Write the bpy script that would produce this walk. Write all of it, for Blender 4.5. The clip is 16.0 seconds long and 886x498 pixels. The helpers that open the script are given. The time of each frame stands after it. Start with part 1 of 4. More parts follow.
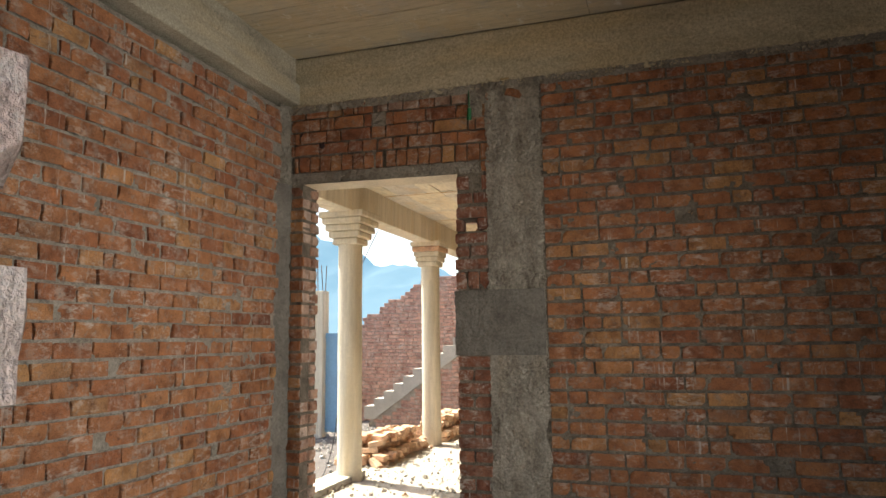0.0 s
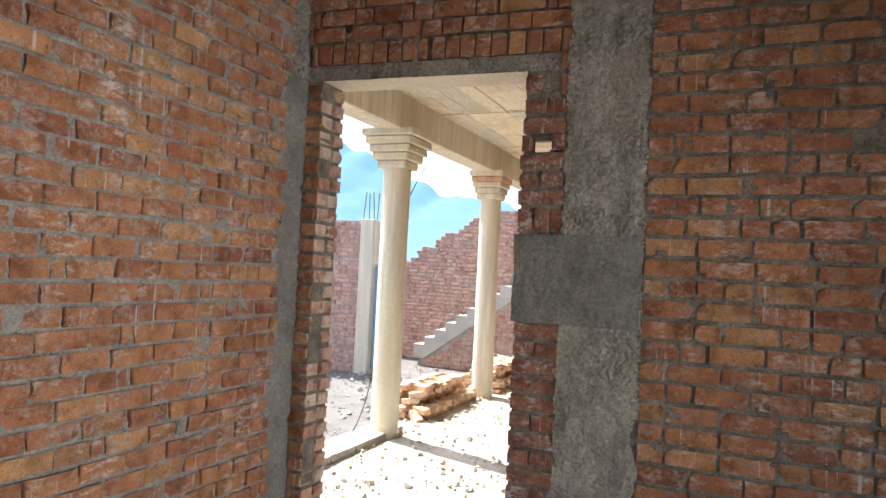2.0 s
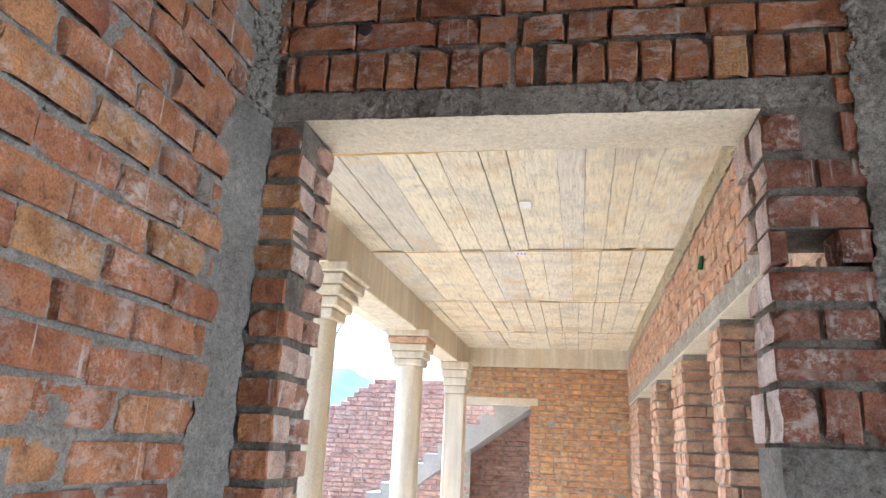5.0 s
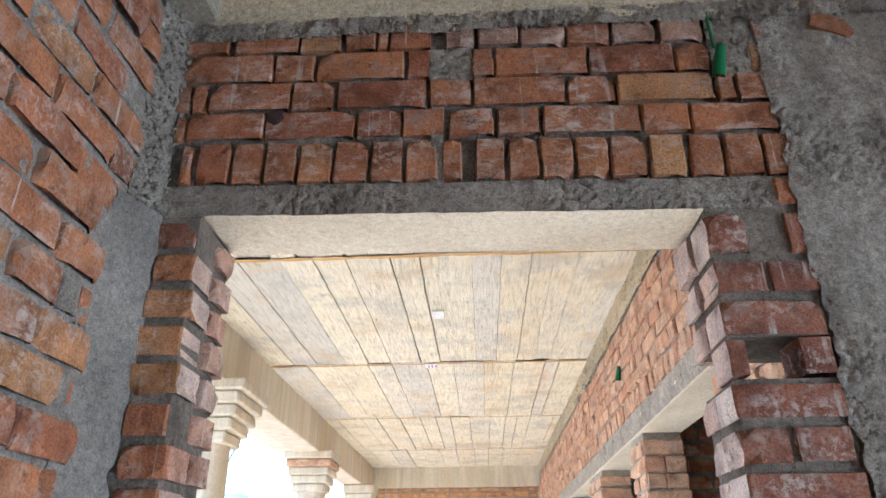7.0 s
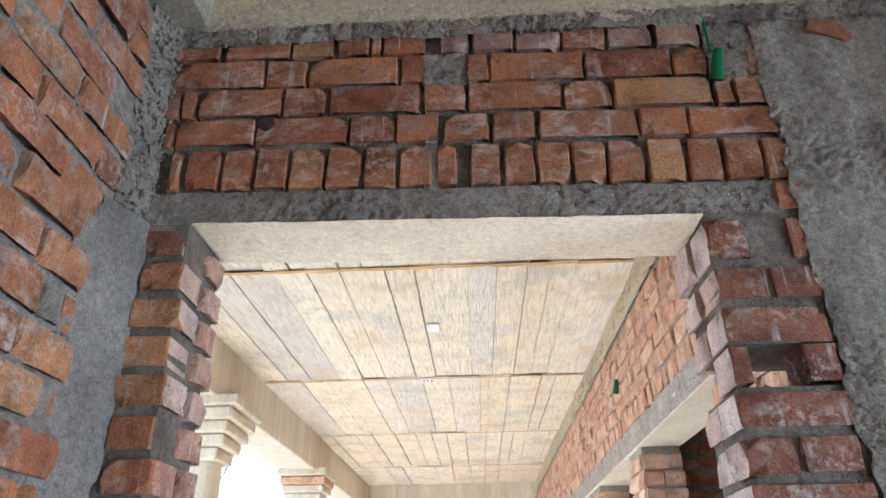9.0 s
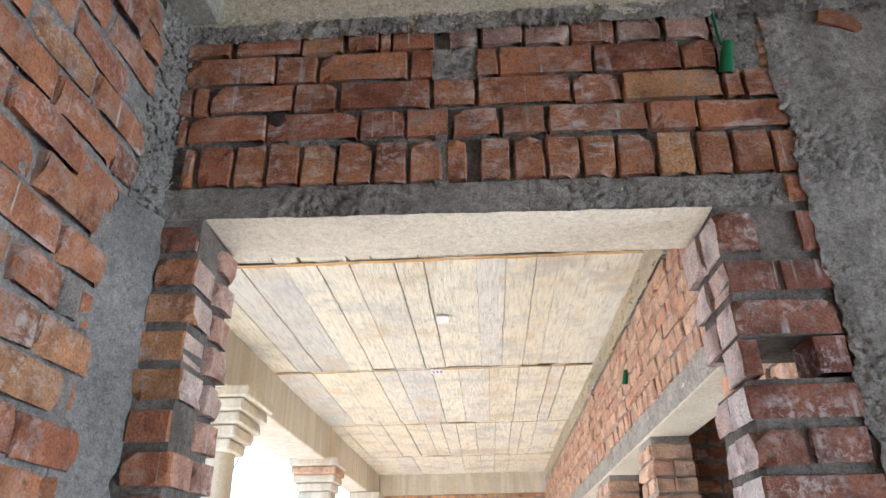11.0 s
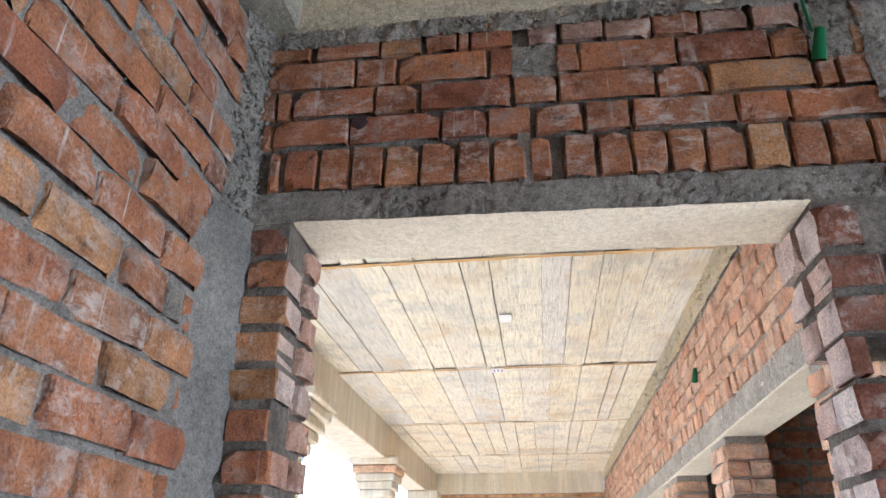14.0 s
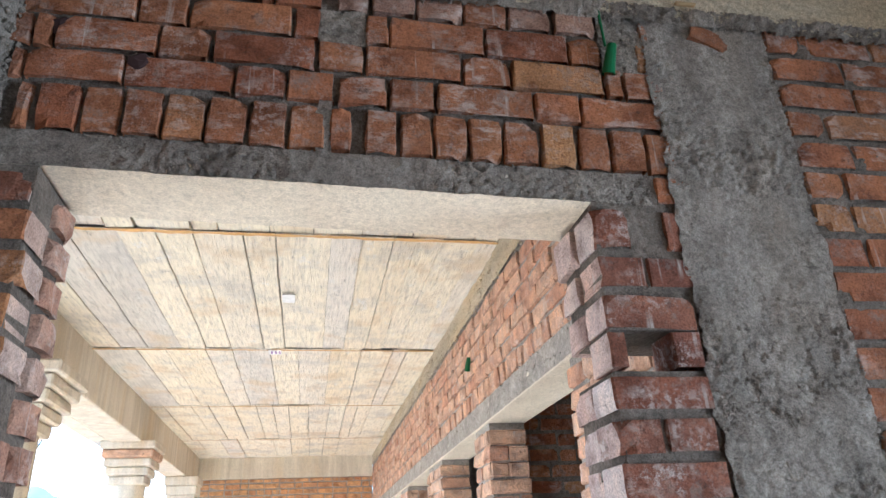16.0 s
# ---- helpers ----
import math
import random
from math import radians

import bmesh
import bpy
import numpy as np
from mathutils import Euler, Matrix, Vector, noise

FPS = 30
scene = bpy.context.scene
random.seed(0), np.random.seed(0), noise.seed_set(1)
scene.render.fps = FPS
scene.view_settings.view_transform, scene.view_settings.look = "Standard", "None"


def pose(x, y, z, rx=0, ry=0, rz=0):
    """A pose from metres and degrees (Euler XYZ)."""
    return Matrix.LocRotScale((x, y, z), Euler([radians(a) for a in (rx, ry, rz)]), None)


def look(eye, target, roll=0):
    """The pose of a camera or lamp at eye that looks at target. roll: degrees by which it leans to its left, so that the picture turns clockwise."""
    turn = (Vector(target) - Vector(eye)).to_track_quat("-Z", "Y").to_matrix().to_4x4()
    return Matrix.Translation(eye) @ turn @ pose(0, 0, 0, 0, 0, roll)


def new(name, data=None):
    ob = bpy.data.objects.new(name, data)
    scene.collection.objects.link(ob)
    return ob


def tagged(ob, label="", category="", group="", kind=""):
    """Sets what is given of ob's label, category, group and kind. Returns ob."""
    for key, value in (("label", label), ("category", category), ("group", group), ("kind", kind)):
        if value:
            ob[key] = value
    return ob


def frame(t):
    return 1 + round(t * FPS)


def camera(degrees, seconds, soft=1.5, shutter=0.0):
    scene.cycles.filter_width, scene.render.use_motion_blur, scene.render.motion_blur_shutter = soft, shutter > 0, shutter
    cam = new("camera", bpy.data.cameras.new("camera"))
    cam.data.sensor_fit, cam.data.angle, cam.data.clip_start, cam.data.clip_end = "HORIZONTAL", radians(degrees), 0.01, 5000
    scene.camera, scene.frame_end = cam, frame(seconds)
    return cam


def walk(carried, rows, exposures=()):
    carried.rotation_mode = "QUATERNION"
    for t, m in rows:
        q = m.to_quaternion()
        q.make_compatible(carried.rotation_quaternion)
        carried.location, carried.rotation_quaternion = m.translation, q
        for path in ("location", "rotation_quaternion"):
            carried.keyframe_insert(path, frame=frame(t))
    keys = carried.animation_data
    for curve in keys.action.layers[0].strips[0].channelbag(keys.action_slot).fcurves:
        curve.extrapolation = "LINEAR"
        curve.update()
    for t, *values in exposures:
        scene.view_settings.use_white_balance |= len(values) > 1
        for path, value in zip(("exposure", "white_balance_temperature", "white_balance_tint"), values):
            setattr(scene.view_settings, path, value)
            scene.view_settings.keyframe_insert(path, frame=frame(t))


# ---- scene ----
cam = camera(65.2, 16.0)
PATH = [
    (0, (2.783, -4.631, 1.688), (2.164, -2.747, 1.947), -0.7),
    (0.5, (2.787, -4.308, 1.698), (2.153, -2.417, 1.846), 2.5),
    (1, (2.7, -3.998, 1.778), (2.041, -2.111, 1.841), 4.8),
    (1.5, (2.596, -3.702, 1.832), (1.836, -1.853, 1.871), 4.1),
    (2, (2.416, -3.39, 1.818), (1.623, -1.555, 1.879), 2.9),
    (2.5, (2.198, -3.018, 1.799), (1.457, -1.163, 1.886), 2.4),
    (2.8, (2.027, -2.826, 1.837), (1.144, -1.038, 1.992), 1.3),
    (3, (1.892, -2.759, 1.839), (0.961, -1.0, 2.037), 1.2),
    (3.5, (1.588, -2.485, 1.858), (0.775, -0.684, 2.169), 1.1),
    (4, (1.28, -2.179, 1.847), (0.615, -0.334, 2.242), 1.4),
    (4.5, (1.041, -1.937, 1.906), (0.508, -0.065, 2.367), 2.4),
    (5, (0.908, -1.719, 1.986), (0.528, 0.166, 2.539), 2.7),
    (5.2, (0.908, -1.639, 1.997), (0.583, 0.241, 2.597), 2.7),
    (7.3, (0.814, -1.489, 2.06), (0.745, 0.309, 2.931), -1.0),
    (7.5, (0.83, -1.479, 2.057), (0.777, 0.318, 2.934), -1.3),
    (8, (0.84, -1.468, 2.062), (0.803, 0.324, 2.951), -1.6),
    (8.5, (0.812, -1.461, 2.06), (0.76, 0.326, 2.958), -1.4),
    (9, (0.818, -1.456, 2.055), (0.74, 0.329, 2.954), -0.9),
    (11.5, (0.812, -1.476, 2.059), (0.709, 0.321, 2.93), -0.9),
    (12, (0.814, -1.476, 2.062), (0.723, 0.316, 2.945), -0.5),
    (12.5, (0.808, -1.471, 2.066), (0.73, 0.318, 2.957), -0.7),
    (13, (0.801, -1.469, 2.063), (0.685, 0.32, 2.949), -0.8),
    (13.5, (0.756, -1.477, 2.055), (0.563, 0.31, 2.933), -0.3),
    (14, (0.718, -1.479, 2.061), (0.48, 0.305, 2.933), 0.1),
    (14.5, (0.687, -1.463, 2.07), (0.559, 0.335, 2.937), -0.5),
    (15, (0.718, -1.422, 2.081), (0.827, 0.387, 2.926), -1.2),
    (15.5, (0.745, -1.398, 2.078), (1.058, 0.397, 2.903), -1.8),
    (16, (0.718, -1.396, 2.078), (1.079, 0.391, 2.898), -2.8),
]
walk(cam, [(t, look(eye, target, roll)) for t, eye, target, roll in PATH],
     [(0, 1.35, 6750, 6), (0.5, 1.75, 6450, 6), (1.0, 1.75, 6250, 6), (1.5, 1.7, 6000, 6), (3.5, 1.8, 5850, 6), (5.0, 2.33, 5250, 6), (7.5, 2.52, 5050, 6), (9.0, 2.55, 5000, 6), (16.0, 2.55, 5000, 6)])

# ---- world, sun ----
SUN_ELEV, SUN_AZ = radians(50), math.atan2(0.32, -1.0)
sun_dir = Vector((math.cos(SUN_AZ) * math.cos(SUN_ELEV), math.sin(SUN_AZ) * math.cos(SUN_ELEV), math.sin(SUN_ELEV)))
world = bpy.data.worlds.new("sky")
scene.world = world
world.use_nodes = True
sky = world.node_tree.nodes.new("ShaderNodeTexSky")
sky.sky_type, sky.sun_disc = "NISHITA", False
sky.sun_elevation, sky.sun_rotation = SUN_ELEV, math.atan2(sun_dir.x, sun_dir.y)
sky.dust_density = 3.0
background = world.node_tree.nodes["Background"]
world.node_tree.links.new(sky.outputs[0], background.inputs[0])
background.inputs[1].default_value = 0.15
sun = new("sun", bpy.data.lights.new("sun", "SUN"))
sun.data.energy, sun.data.angle, sun.data.color = 5.0, radians(0.6), (1.0, 0.94, 0.85)
# area lamps added for sky fill, in the unseen window opening and rear doorway
for eye, aim, w, h, power, spread in (((5.0, -1.9, 1.6), (0, -1.75, 1.75), 1.5, 1.6, 16.0, 90), ((3.02, -4.75, 1.3), (2.7, 0, 2.6), 1.1, 1.9, 4.2, 150)):
    lamp = new("sky_light", bpy.data.lights.new("sky_light", "AREA"))
    lamp.data.shape, lamp.data.size, lamp.data.size_y, lamp.data.energy, lamp.data.color = "RECTANGLE", w, h, power, (1.0, 0.97, 0.93)
    lamp.data.spread = radians(spread)
    lamp.matrix_world = look(eye, aim)
sun.matrix_world = look((0, 0, 12), Vector((0, 0, 12)) - sun_dir)


# ---- materials ----
def material(name, rough=0.9):
    m = bpy.data.materials.new(name)
    m.use_nodes = True
    b = m.node_tree.nodes["Principled BSDF"]
    b.inputs["Roughness"].default_value = rough
    b.inputs["Specular IOR Level"].default_value = 0.25
    return m, m.node_tree, b


def node(tree, kind, links=(), **values):
    n = tree.nodes.new("ShaderNode" + kind)
    for key, value in values.items():
        setattr(n, key, value)
    for socket, source in links:
        if hasattr(source, "is_output"):
            tree.links.new(source, n.inputs[socket])
        else:
            n.inputs[socket].default_value = source
    return n


def place(tree, scale=(1, 1, 1)):
    g = node(tree, "NewGeometry")
    return node(tree, "Mapping", [(0, g.outputs["Position"]), (3, scale)]).outputs[0]


def noise_of(tree, where, scale, detail=4.0, rough=0.6):
    return node(tree, "TexNoise", [("Vector", where), ("Scale", scale), ("Detail", detail), ("Roughness", rough)]).outputs[0]


def ramp(tree, source, stops):
    n = node(tree, "ValToRGB", [(0, source)])
    els = n.color_ramp.elements
    while len(els) < len(stops):
        els.new(0.5)
    for el, (pos, col) in zip(els, stops):
        el.position = pos
        el.color = (*col, 1) if isinstance(col, tuple) else (col, col, col, 1)
    return n.outputs[0]


def mix(tree, factor, a, b, blend="MIX"):
    n = node(tree, "Mix", data_type="RGBA", blend_type=blend)
    for i, s in ((0, factor), (6, a), (7, b)):
        if hasattr(s, "is_output"):
            tree.links.new(s, n.inputs[i])
        elif i:
            n.inputs[i].default_value = (*s, 1)
        else:
            n.inputs[i].default_value = s
    return n.outputs[2]


def maths(tree, op, a, b=0.0):
    return node(tree, "Math", [(0, a), (1, b)], operation=op).outputs[0]


def bump(tree, shader, height, strength, distance):
    n = node(tree, "Bump", [("Height", height), ("Strength", strength), ("Distance", distance)])
    tree.links.new(n.outputs[0], shader.inputs["Normal"])


def brick_material(name, tones, salt=0.62, grime=0.5):
    """Fired clay: a tone for each brick, darker fire marks, white salts, a gritty face."""
    m, tr, b = material(name, 0.92)
    pick = maths(tr, "FRACT", maths(tr, "ADD", node(tr, "ObjectInfo").outputs["Random"], node(tr, "NewGeometry").outputs["Random Per Island"]))
    base = ramp(tr, pick, tones)
    where = place(tr)
    shifted = node(tr, "VectorMath", [(0, where), (1, node(tr, "CombineXYZ", [(0, maths(tr, "MULTIPLY", pick, 37.0)), (1, pick), (2, maths(tr, "MULTIPLY", pick, 11.0))]).outputs[0])], operation="ADD").outputs[0]
    blotch = ramp(tr, noise_of(tr, shifted, 9.0, 5.0), [(0.3, (0.45, 0.38, 0.34)), (0.5, (0.95, 0.95, 0.95)), (0.72, (1.35, 1.28, 1.15))])
    col = mix(tr, 0.9, base, blotch, "MULTIPLY")
    speck = ramp(tr, noise_of(tr, shifted, 170.0, 4.0, 0.8), [(0.36, 0.35), (0.5, 1.0), (0.64, 1.45)])
    col = mix(tr, 0.6, col, speck, "MULTIPLY")
    # lime runs and salts with outlines of their own
    lime = maths(tr, "MULTIPLY", ramp(tr, noise_of(tr, place(tr, (1, 1, 0.35)), 5.0, 3.0), [(0.45, 0.0), (0.66, 1.0)]), ramp(tr, noise_of(tr, node(tr, "VectorMath", [(0, shifted), (1, (1.0, 1.0, 2.2))], operation="MULTIPLY").outputs[0], 13.0, 8.0, 0.72), [(0.5, 0.0), (0.6, 1.0)]))
    col = mix(tr, maths(tr, "MULTIPLY", lime, salt), col, (0.62, 0.56, 0.5))
    smear = maths(tr, "MULTIPLY", ramp(tr, noise_of(tr, where, 11.0, 8.0, 0.75), [(0.55, 0.0), (0.62, 1.0)]), grime)
    col = mix(tr, smear, col, (0.27, 0.235, 0.205))
    scuff = maths(tr, "MULTIPLY", ramp(tr, noise_of(tr, shifted, 6.0, 2.0), [(0.5, 0.0), (0.64, 1.0)]), ramp(tr, noise_of(tr, shifted, 48.0, 8.0, 0.8), [(0.5, 0.0), (0.58, 0.7)]))
    col = mix(tr, maths(tr, "MULTIPLY", scuff, salt), col, (0.58, 0.5, 0.45))
    fire = ramp(tr, noise_of(tr, shifted, 21.0, 6.0, 0.75), [(0.3, 0.8), (0.42, 0.0)])
    col = mix(tr, fire, col, (0.07, 0.04, 0.032))
    streak = maths(tr, "MULTIPLY", ramp(tr, noise_of(tr, place(tr, (1, 1, 0.03)), 34.0, 3.0), [(0.62, 0.0), (0.68, 1.0)]), ramp(tr, noise_of(tr, place(tr, (1, 1, 1.6)), 3.3, 3.0), [(0.48, 0.0), (0.58, 0.75)]))
    col = mix(tr, streak, col, (0.55, 0.51, 0.46))
    tr.links.new(col, b.inputs["Base Color"])
    height = maths(tr, "ADD", noise_of(tr, shifted, 55.0, 6.0, 0.7), maths(tr, "MULTIPLY", noise_of(tr, shifted, 240.0, 3.0), 0.4))
    bump(tr, b, height, 1.0, 0.009)
    return m


def rough_material(name, dark, light, warm=None, pit=1.0, scale=1.0, stretch=(1, 1, 1), grit=0.85):
    """Cement and concrete: clouds, grit, pits."""
    m, tr, b = material(name, 0.95)
    where = place(tr, stretch)
    cloud = noise_of(tr, where, 2.3 * scale, 6.0, 0.65)
    col = mix(tr, ramp(tr, cloud, [(0.3, 0.0), (0.7, 1.0)]), dark, light)
    if warm:
        col = mix(tr, ramp(tr, noise_of(tr, where, 1.1 * scale, 5.0), [(0.5, 0.0), (0.68, 0.8)]), col, warm)
    fine = noise_of(tr, place(tr), 60.0, 8.0, 0.8)
    col = mix(tr, grit, col, ramp(tr, fine, [(0.32, 0.42), (0.5, 0.95), (0.66, 1.3)]), "MULTIPLY")
    sand = noise_of(tr, place(tr), 210.0, 3.0, 0.8)
    col = mix(tr, grit * 0.7, col, ramp(tr, sand, [(0.36, 0.45), (0.5, 1.0), (0.64, 1.4)]), "MULTIPLY")
    tr.links.new(col, b.inputs["Base Color"])
    holes = ramp(tr, node(tr, "TexVoronoi", [("Vector", place(tr)), ("Scale", 42.0)]).outputs[0], [(0.0, 0.0), (0.5, 1.0)])
    height = maths(tr, "ADD", maths(tr, "MULTIPLY", fine, 0.8), maths(tr, "MULTIPLY", maths(tr, "MULTIPLY", holes, ramp(tr, noise_of(tr, place(tr), 4.0, 3.0), [(0.42, 0.0), (0.6, 1.0)])), 0.3 * pit))
    height = maths(tr, "ADD", height, noise_of(tr, place(tr), 16.0, 4.0))
    bump(tr, b, height, min(1.0, 0.95 * pit), 0.016)
    return m


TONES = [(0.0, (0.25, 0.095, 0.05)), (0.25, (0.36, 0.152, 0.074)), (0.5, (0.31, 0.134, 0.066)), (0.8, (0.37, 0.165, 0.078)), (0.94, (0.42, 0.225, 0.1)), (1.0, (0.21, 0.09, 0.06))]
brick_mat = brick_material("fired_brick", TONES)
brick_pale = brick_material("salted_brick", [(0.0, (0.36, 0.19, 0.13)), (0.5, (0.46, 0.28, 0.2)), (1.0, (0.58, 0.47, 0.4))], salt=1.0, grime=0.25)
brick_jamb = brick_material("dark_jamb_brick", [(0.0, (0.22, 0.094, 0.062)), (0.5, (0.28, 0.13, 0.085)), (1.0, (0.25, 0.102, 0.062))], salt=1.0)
# salts, plus bounced and rear daylight put into the white tone
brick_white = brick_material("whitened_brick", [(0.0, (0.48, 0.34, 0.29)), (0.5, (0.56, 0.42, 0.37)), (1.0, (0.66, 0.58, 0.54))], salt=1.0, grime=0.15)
brick_limed = brick_material("limed_brick", [(0.0, (0.3, 0.16, 0.11)), (0.5, (0.4, 0.27, 0.21)), (1.0, (0.36, 0.19, 0.12))], salt=0.9)
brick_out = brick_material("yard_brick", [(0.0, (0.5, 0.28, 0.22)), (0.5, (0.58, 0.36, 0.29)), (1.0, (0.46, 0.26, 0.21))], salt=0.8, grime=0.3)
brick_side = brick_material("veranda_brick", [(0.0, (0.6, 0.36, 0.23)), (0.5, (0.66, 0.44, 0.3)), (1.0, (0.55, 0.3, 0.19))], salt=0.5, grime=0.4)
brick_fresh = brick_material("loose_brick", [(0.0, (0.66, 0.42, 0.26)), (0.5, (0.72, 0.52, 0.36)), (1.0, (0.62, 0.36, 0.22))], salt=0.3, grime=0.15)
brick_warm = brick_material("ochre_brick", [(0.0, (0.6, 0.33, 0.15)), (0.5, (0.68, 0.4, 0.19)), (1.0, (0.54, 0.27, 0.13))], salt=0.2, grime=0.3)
# room mortar darkened, with the shade of its joints in the tone
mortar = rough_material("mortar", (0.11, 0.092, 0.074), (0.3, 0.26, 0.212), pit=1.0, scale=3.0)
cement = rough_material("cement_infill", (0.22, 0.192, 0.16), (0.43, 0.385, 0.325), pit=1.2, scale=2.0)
cast_mat = rough_material("cast_cement", (0.2, 0.175, 0.145), (0.5, 0.45, 0.385), (0.4, 0.34, 0.27), 1.4, 2.4, (1.5, 1.5, 0.8))
mortar_left = rough_material("smeared_mortar", (0.2, 0.175, 0.148), (0.42, 0.375, 0.325), pit=1.0, scale=3.0)
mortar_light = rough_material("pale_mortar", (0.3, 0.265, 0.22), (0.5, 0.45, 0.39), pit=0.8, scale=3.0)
smooth_cement = rough_material("trowelled_cement", (0.13, 0.118, 0.104), (0.26, 0.24, 0.21), pit=0.4, scale=2.0)
beam_mat = rough_material("formed_concrete", (0.3, 0.27, 0.21), (0.52, 0.47, 0.37), (0.5, 0.41, 0.27), 0.7, 1.0, (0.6, 0.6, 3.0))
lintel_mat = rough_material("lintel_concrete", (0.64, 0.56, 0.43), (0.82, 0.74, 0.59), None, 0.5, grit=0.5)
column_mat = rough_material("column_concrete", (0.54, 0.48, 0.37), (0.8, 0.73, 0.59), (0.66, 0.55, 0.37), 0.35, 1.5, (3, 3, 0.25), 0.4)
stair_mat = rough_material("stair_concrete", (0.42, 0.4, 0.36), (0.58, 0.55, 0.5), None, 0.4)
ground_mat = rough_material("dusty_ground", (0.46, 0.42, 0.35), (0.68, 0.61, 0.52), None, 1.0)
# shade over the yard is put into this darker earth tone
earth_mat = rough_material("yard_earth", (0.13, 0.115, 0.105), (0.22, 0.2, 0.185), None, 1.0)


def board_material(name, tones, joint):
    """Concrete cast on boards: a tone for each board, the saw marks along it, rusty seepage."""
    m, tr, b = material(name, 0.9)
    base = ramp(tr, node(tr, "NewGeometry").outputs["Random Per Island"], tones)
    stretch = (6, 0.6, 6) if joint == "y" else (0.6, 6, 6)
    grain = noise_of(tr, place(tr, stretch), 9.0, 6.0, 0.7)
    col = mix(tr, 0.6, base, ramp(tr, grain, [(0.32, 0.5), (0.48, 0.95), (0.64, 1.15)]), "MULTIPLY")
    patch = ramp(tr, noise_of(tr, place(tr), 2.2, 6.0, 0.7), [(0.5, 0.0), (0.62, 0.5)])
    col = mix(tr, patch, col, (0.5, 0.47, 0.42))
    scab = ramp(tr, noise_of(tr, place(tr, (1.6, 0.8, 1.0)), 7.0, 8.0, 0.8), [(0.58, 0.0), (0.63, 0.7)])
    col = mix(tr, scab, col, (0.8, 0.77, 0.7))
    stain = ramp(tr, noise_of(tr, place(tr, (1.0, 0.8, 1.0)), 3.1, 5.0), [(0.53, 0.0), (0.66, 0.55)])
    col = mix(tr, stain, col, (0.66, 0.5, 0.29))
    flake = ramp(tr, noise_of(tr, place(tr, (2.2, 0.7, 1.0)), 12.0, 8.0, 0.8), [(0.34, 0.8), (0.4, 0.0)])
    col = mix(tr, flake, col, (0.36, 0.32, 0.26))
    tr.links.new(col, b.inputs["Base Color"])
    bump(tr, b, maths(tr, "ADD", grain, maths(tr, "MULTIPLY", noise_of(tr, place(tr), 60.0, 8.0, 0.8), 0.9)), 0.9, 0.014)
    return m


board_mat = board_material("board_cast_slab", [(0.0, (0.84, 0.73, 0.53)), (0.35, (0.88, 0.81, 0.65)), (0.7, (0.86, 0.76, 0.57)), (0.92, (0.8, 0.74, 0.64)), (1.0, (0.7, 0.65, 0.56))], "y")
# room ceiling's yellow carries the floor's bounce light in the tone
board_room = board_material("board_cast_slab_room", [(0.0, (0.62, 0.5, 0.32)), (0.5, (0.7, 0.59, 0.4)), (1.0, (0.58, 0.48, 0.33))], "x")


def plain(name, color, rough=0.6, metal=0.0, var=0.25):
    m, tr, b = material(name, rough)
    n = noise_of(tr, place(tr), 25.0, 5.0)
    col = mix(tr, var, color, ramp(tr, n, [(0.3, 0.5), (0.7, 1.2)]), "MULTIPLY")
    tr.links.new(col, b.inputs["Base Color"])
    b.inputs["Metallic"].default_value = metal
    bump(tr, b, n, 0.2, 0.003)
    return m


rust_mat = plain("rust_seep", (0.55, 0.34, 0.13), 0.95)
green_mat = plain("green_pvc", (0.02, 0.14, 0.05), 0.4)
black_mat = plain("black_rubber", (0.02, 0.02, 0.022), 0.5)
steel_mat = plain("rebar_steel", (0.16, 0.1, 0.07), 0.6, 0.8)
gate_mat = plain("blue_sheet", (0.24, 0.42, 0.6), 0.5)
white_mat = plain("white_plaster", (0.82, 0.8, 0.76), 0.9)
purple_mat = plain("purple_ink", (0.35, 0.2, 0.42), 0.9)
wood_mat = plain("wood_sliver", (0.42, 0.3, 0.15), 0.8)
soot_mat = plain("burnt_clay", (0.05, 0.03, 0.03), 0.95)


# ---- building blocks ----
def ob_from(name, verts, faces, mat, parent=None):
    me = bpy.data.meshes.new(name)
    me.from_pydata([tuple(v) for v in verts], [], [tuple(f) for f in faces])
    me.materials.append(mat)
    me.update()
    ob = new(name, me)
    ob.parent = parent
    return ob


def part(name, bm, mat, parent=None, label=""):
    me = bpy.data.meshes.new(name)
    bm.to_mesh(me)
    bm.free()
    me.materials.append(mat)
    ob = new(name, me)
    ob.parent = parent
    if label:
        tagged(ob, label)
    return ob


def add_box(bm, x0, x1, y0, y1, z0, z1, bevel=0.0, rot=None):
    m = Matrix.Translation(((x0 + x1) / 2, (y0 + y1) / 2, (z0 + z1) / 2)) @ (rot or Matrix()) @ Matrix.Diagonal((x1 - x0, y1 - y0, z1 - z0, 1))
    verts = bmesh.ops.create_cube(bm, size=1, matrix=m)["verts"]
    if bevel:
        edges = list({e for v in verts for e in v.link_edges})
        bmesh.ops.bevel(bm, geom=edges, offset=bevel, segments=1, affect="EDGES")


def box(name, x0, x1, y0, y1, z0, z1, mat, parent=None, bevel=0.0, label=""):
    bm = bmesh.new()
    add_box(bm, x0, x1, y0, y1, z0, z1, bevel)
    return part(name, bm, mat, parent, label)


def structure(ob, label):
    return tagged(ob, label, kind="structure")


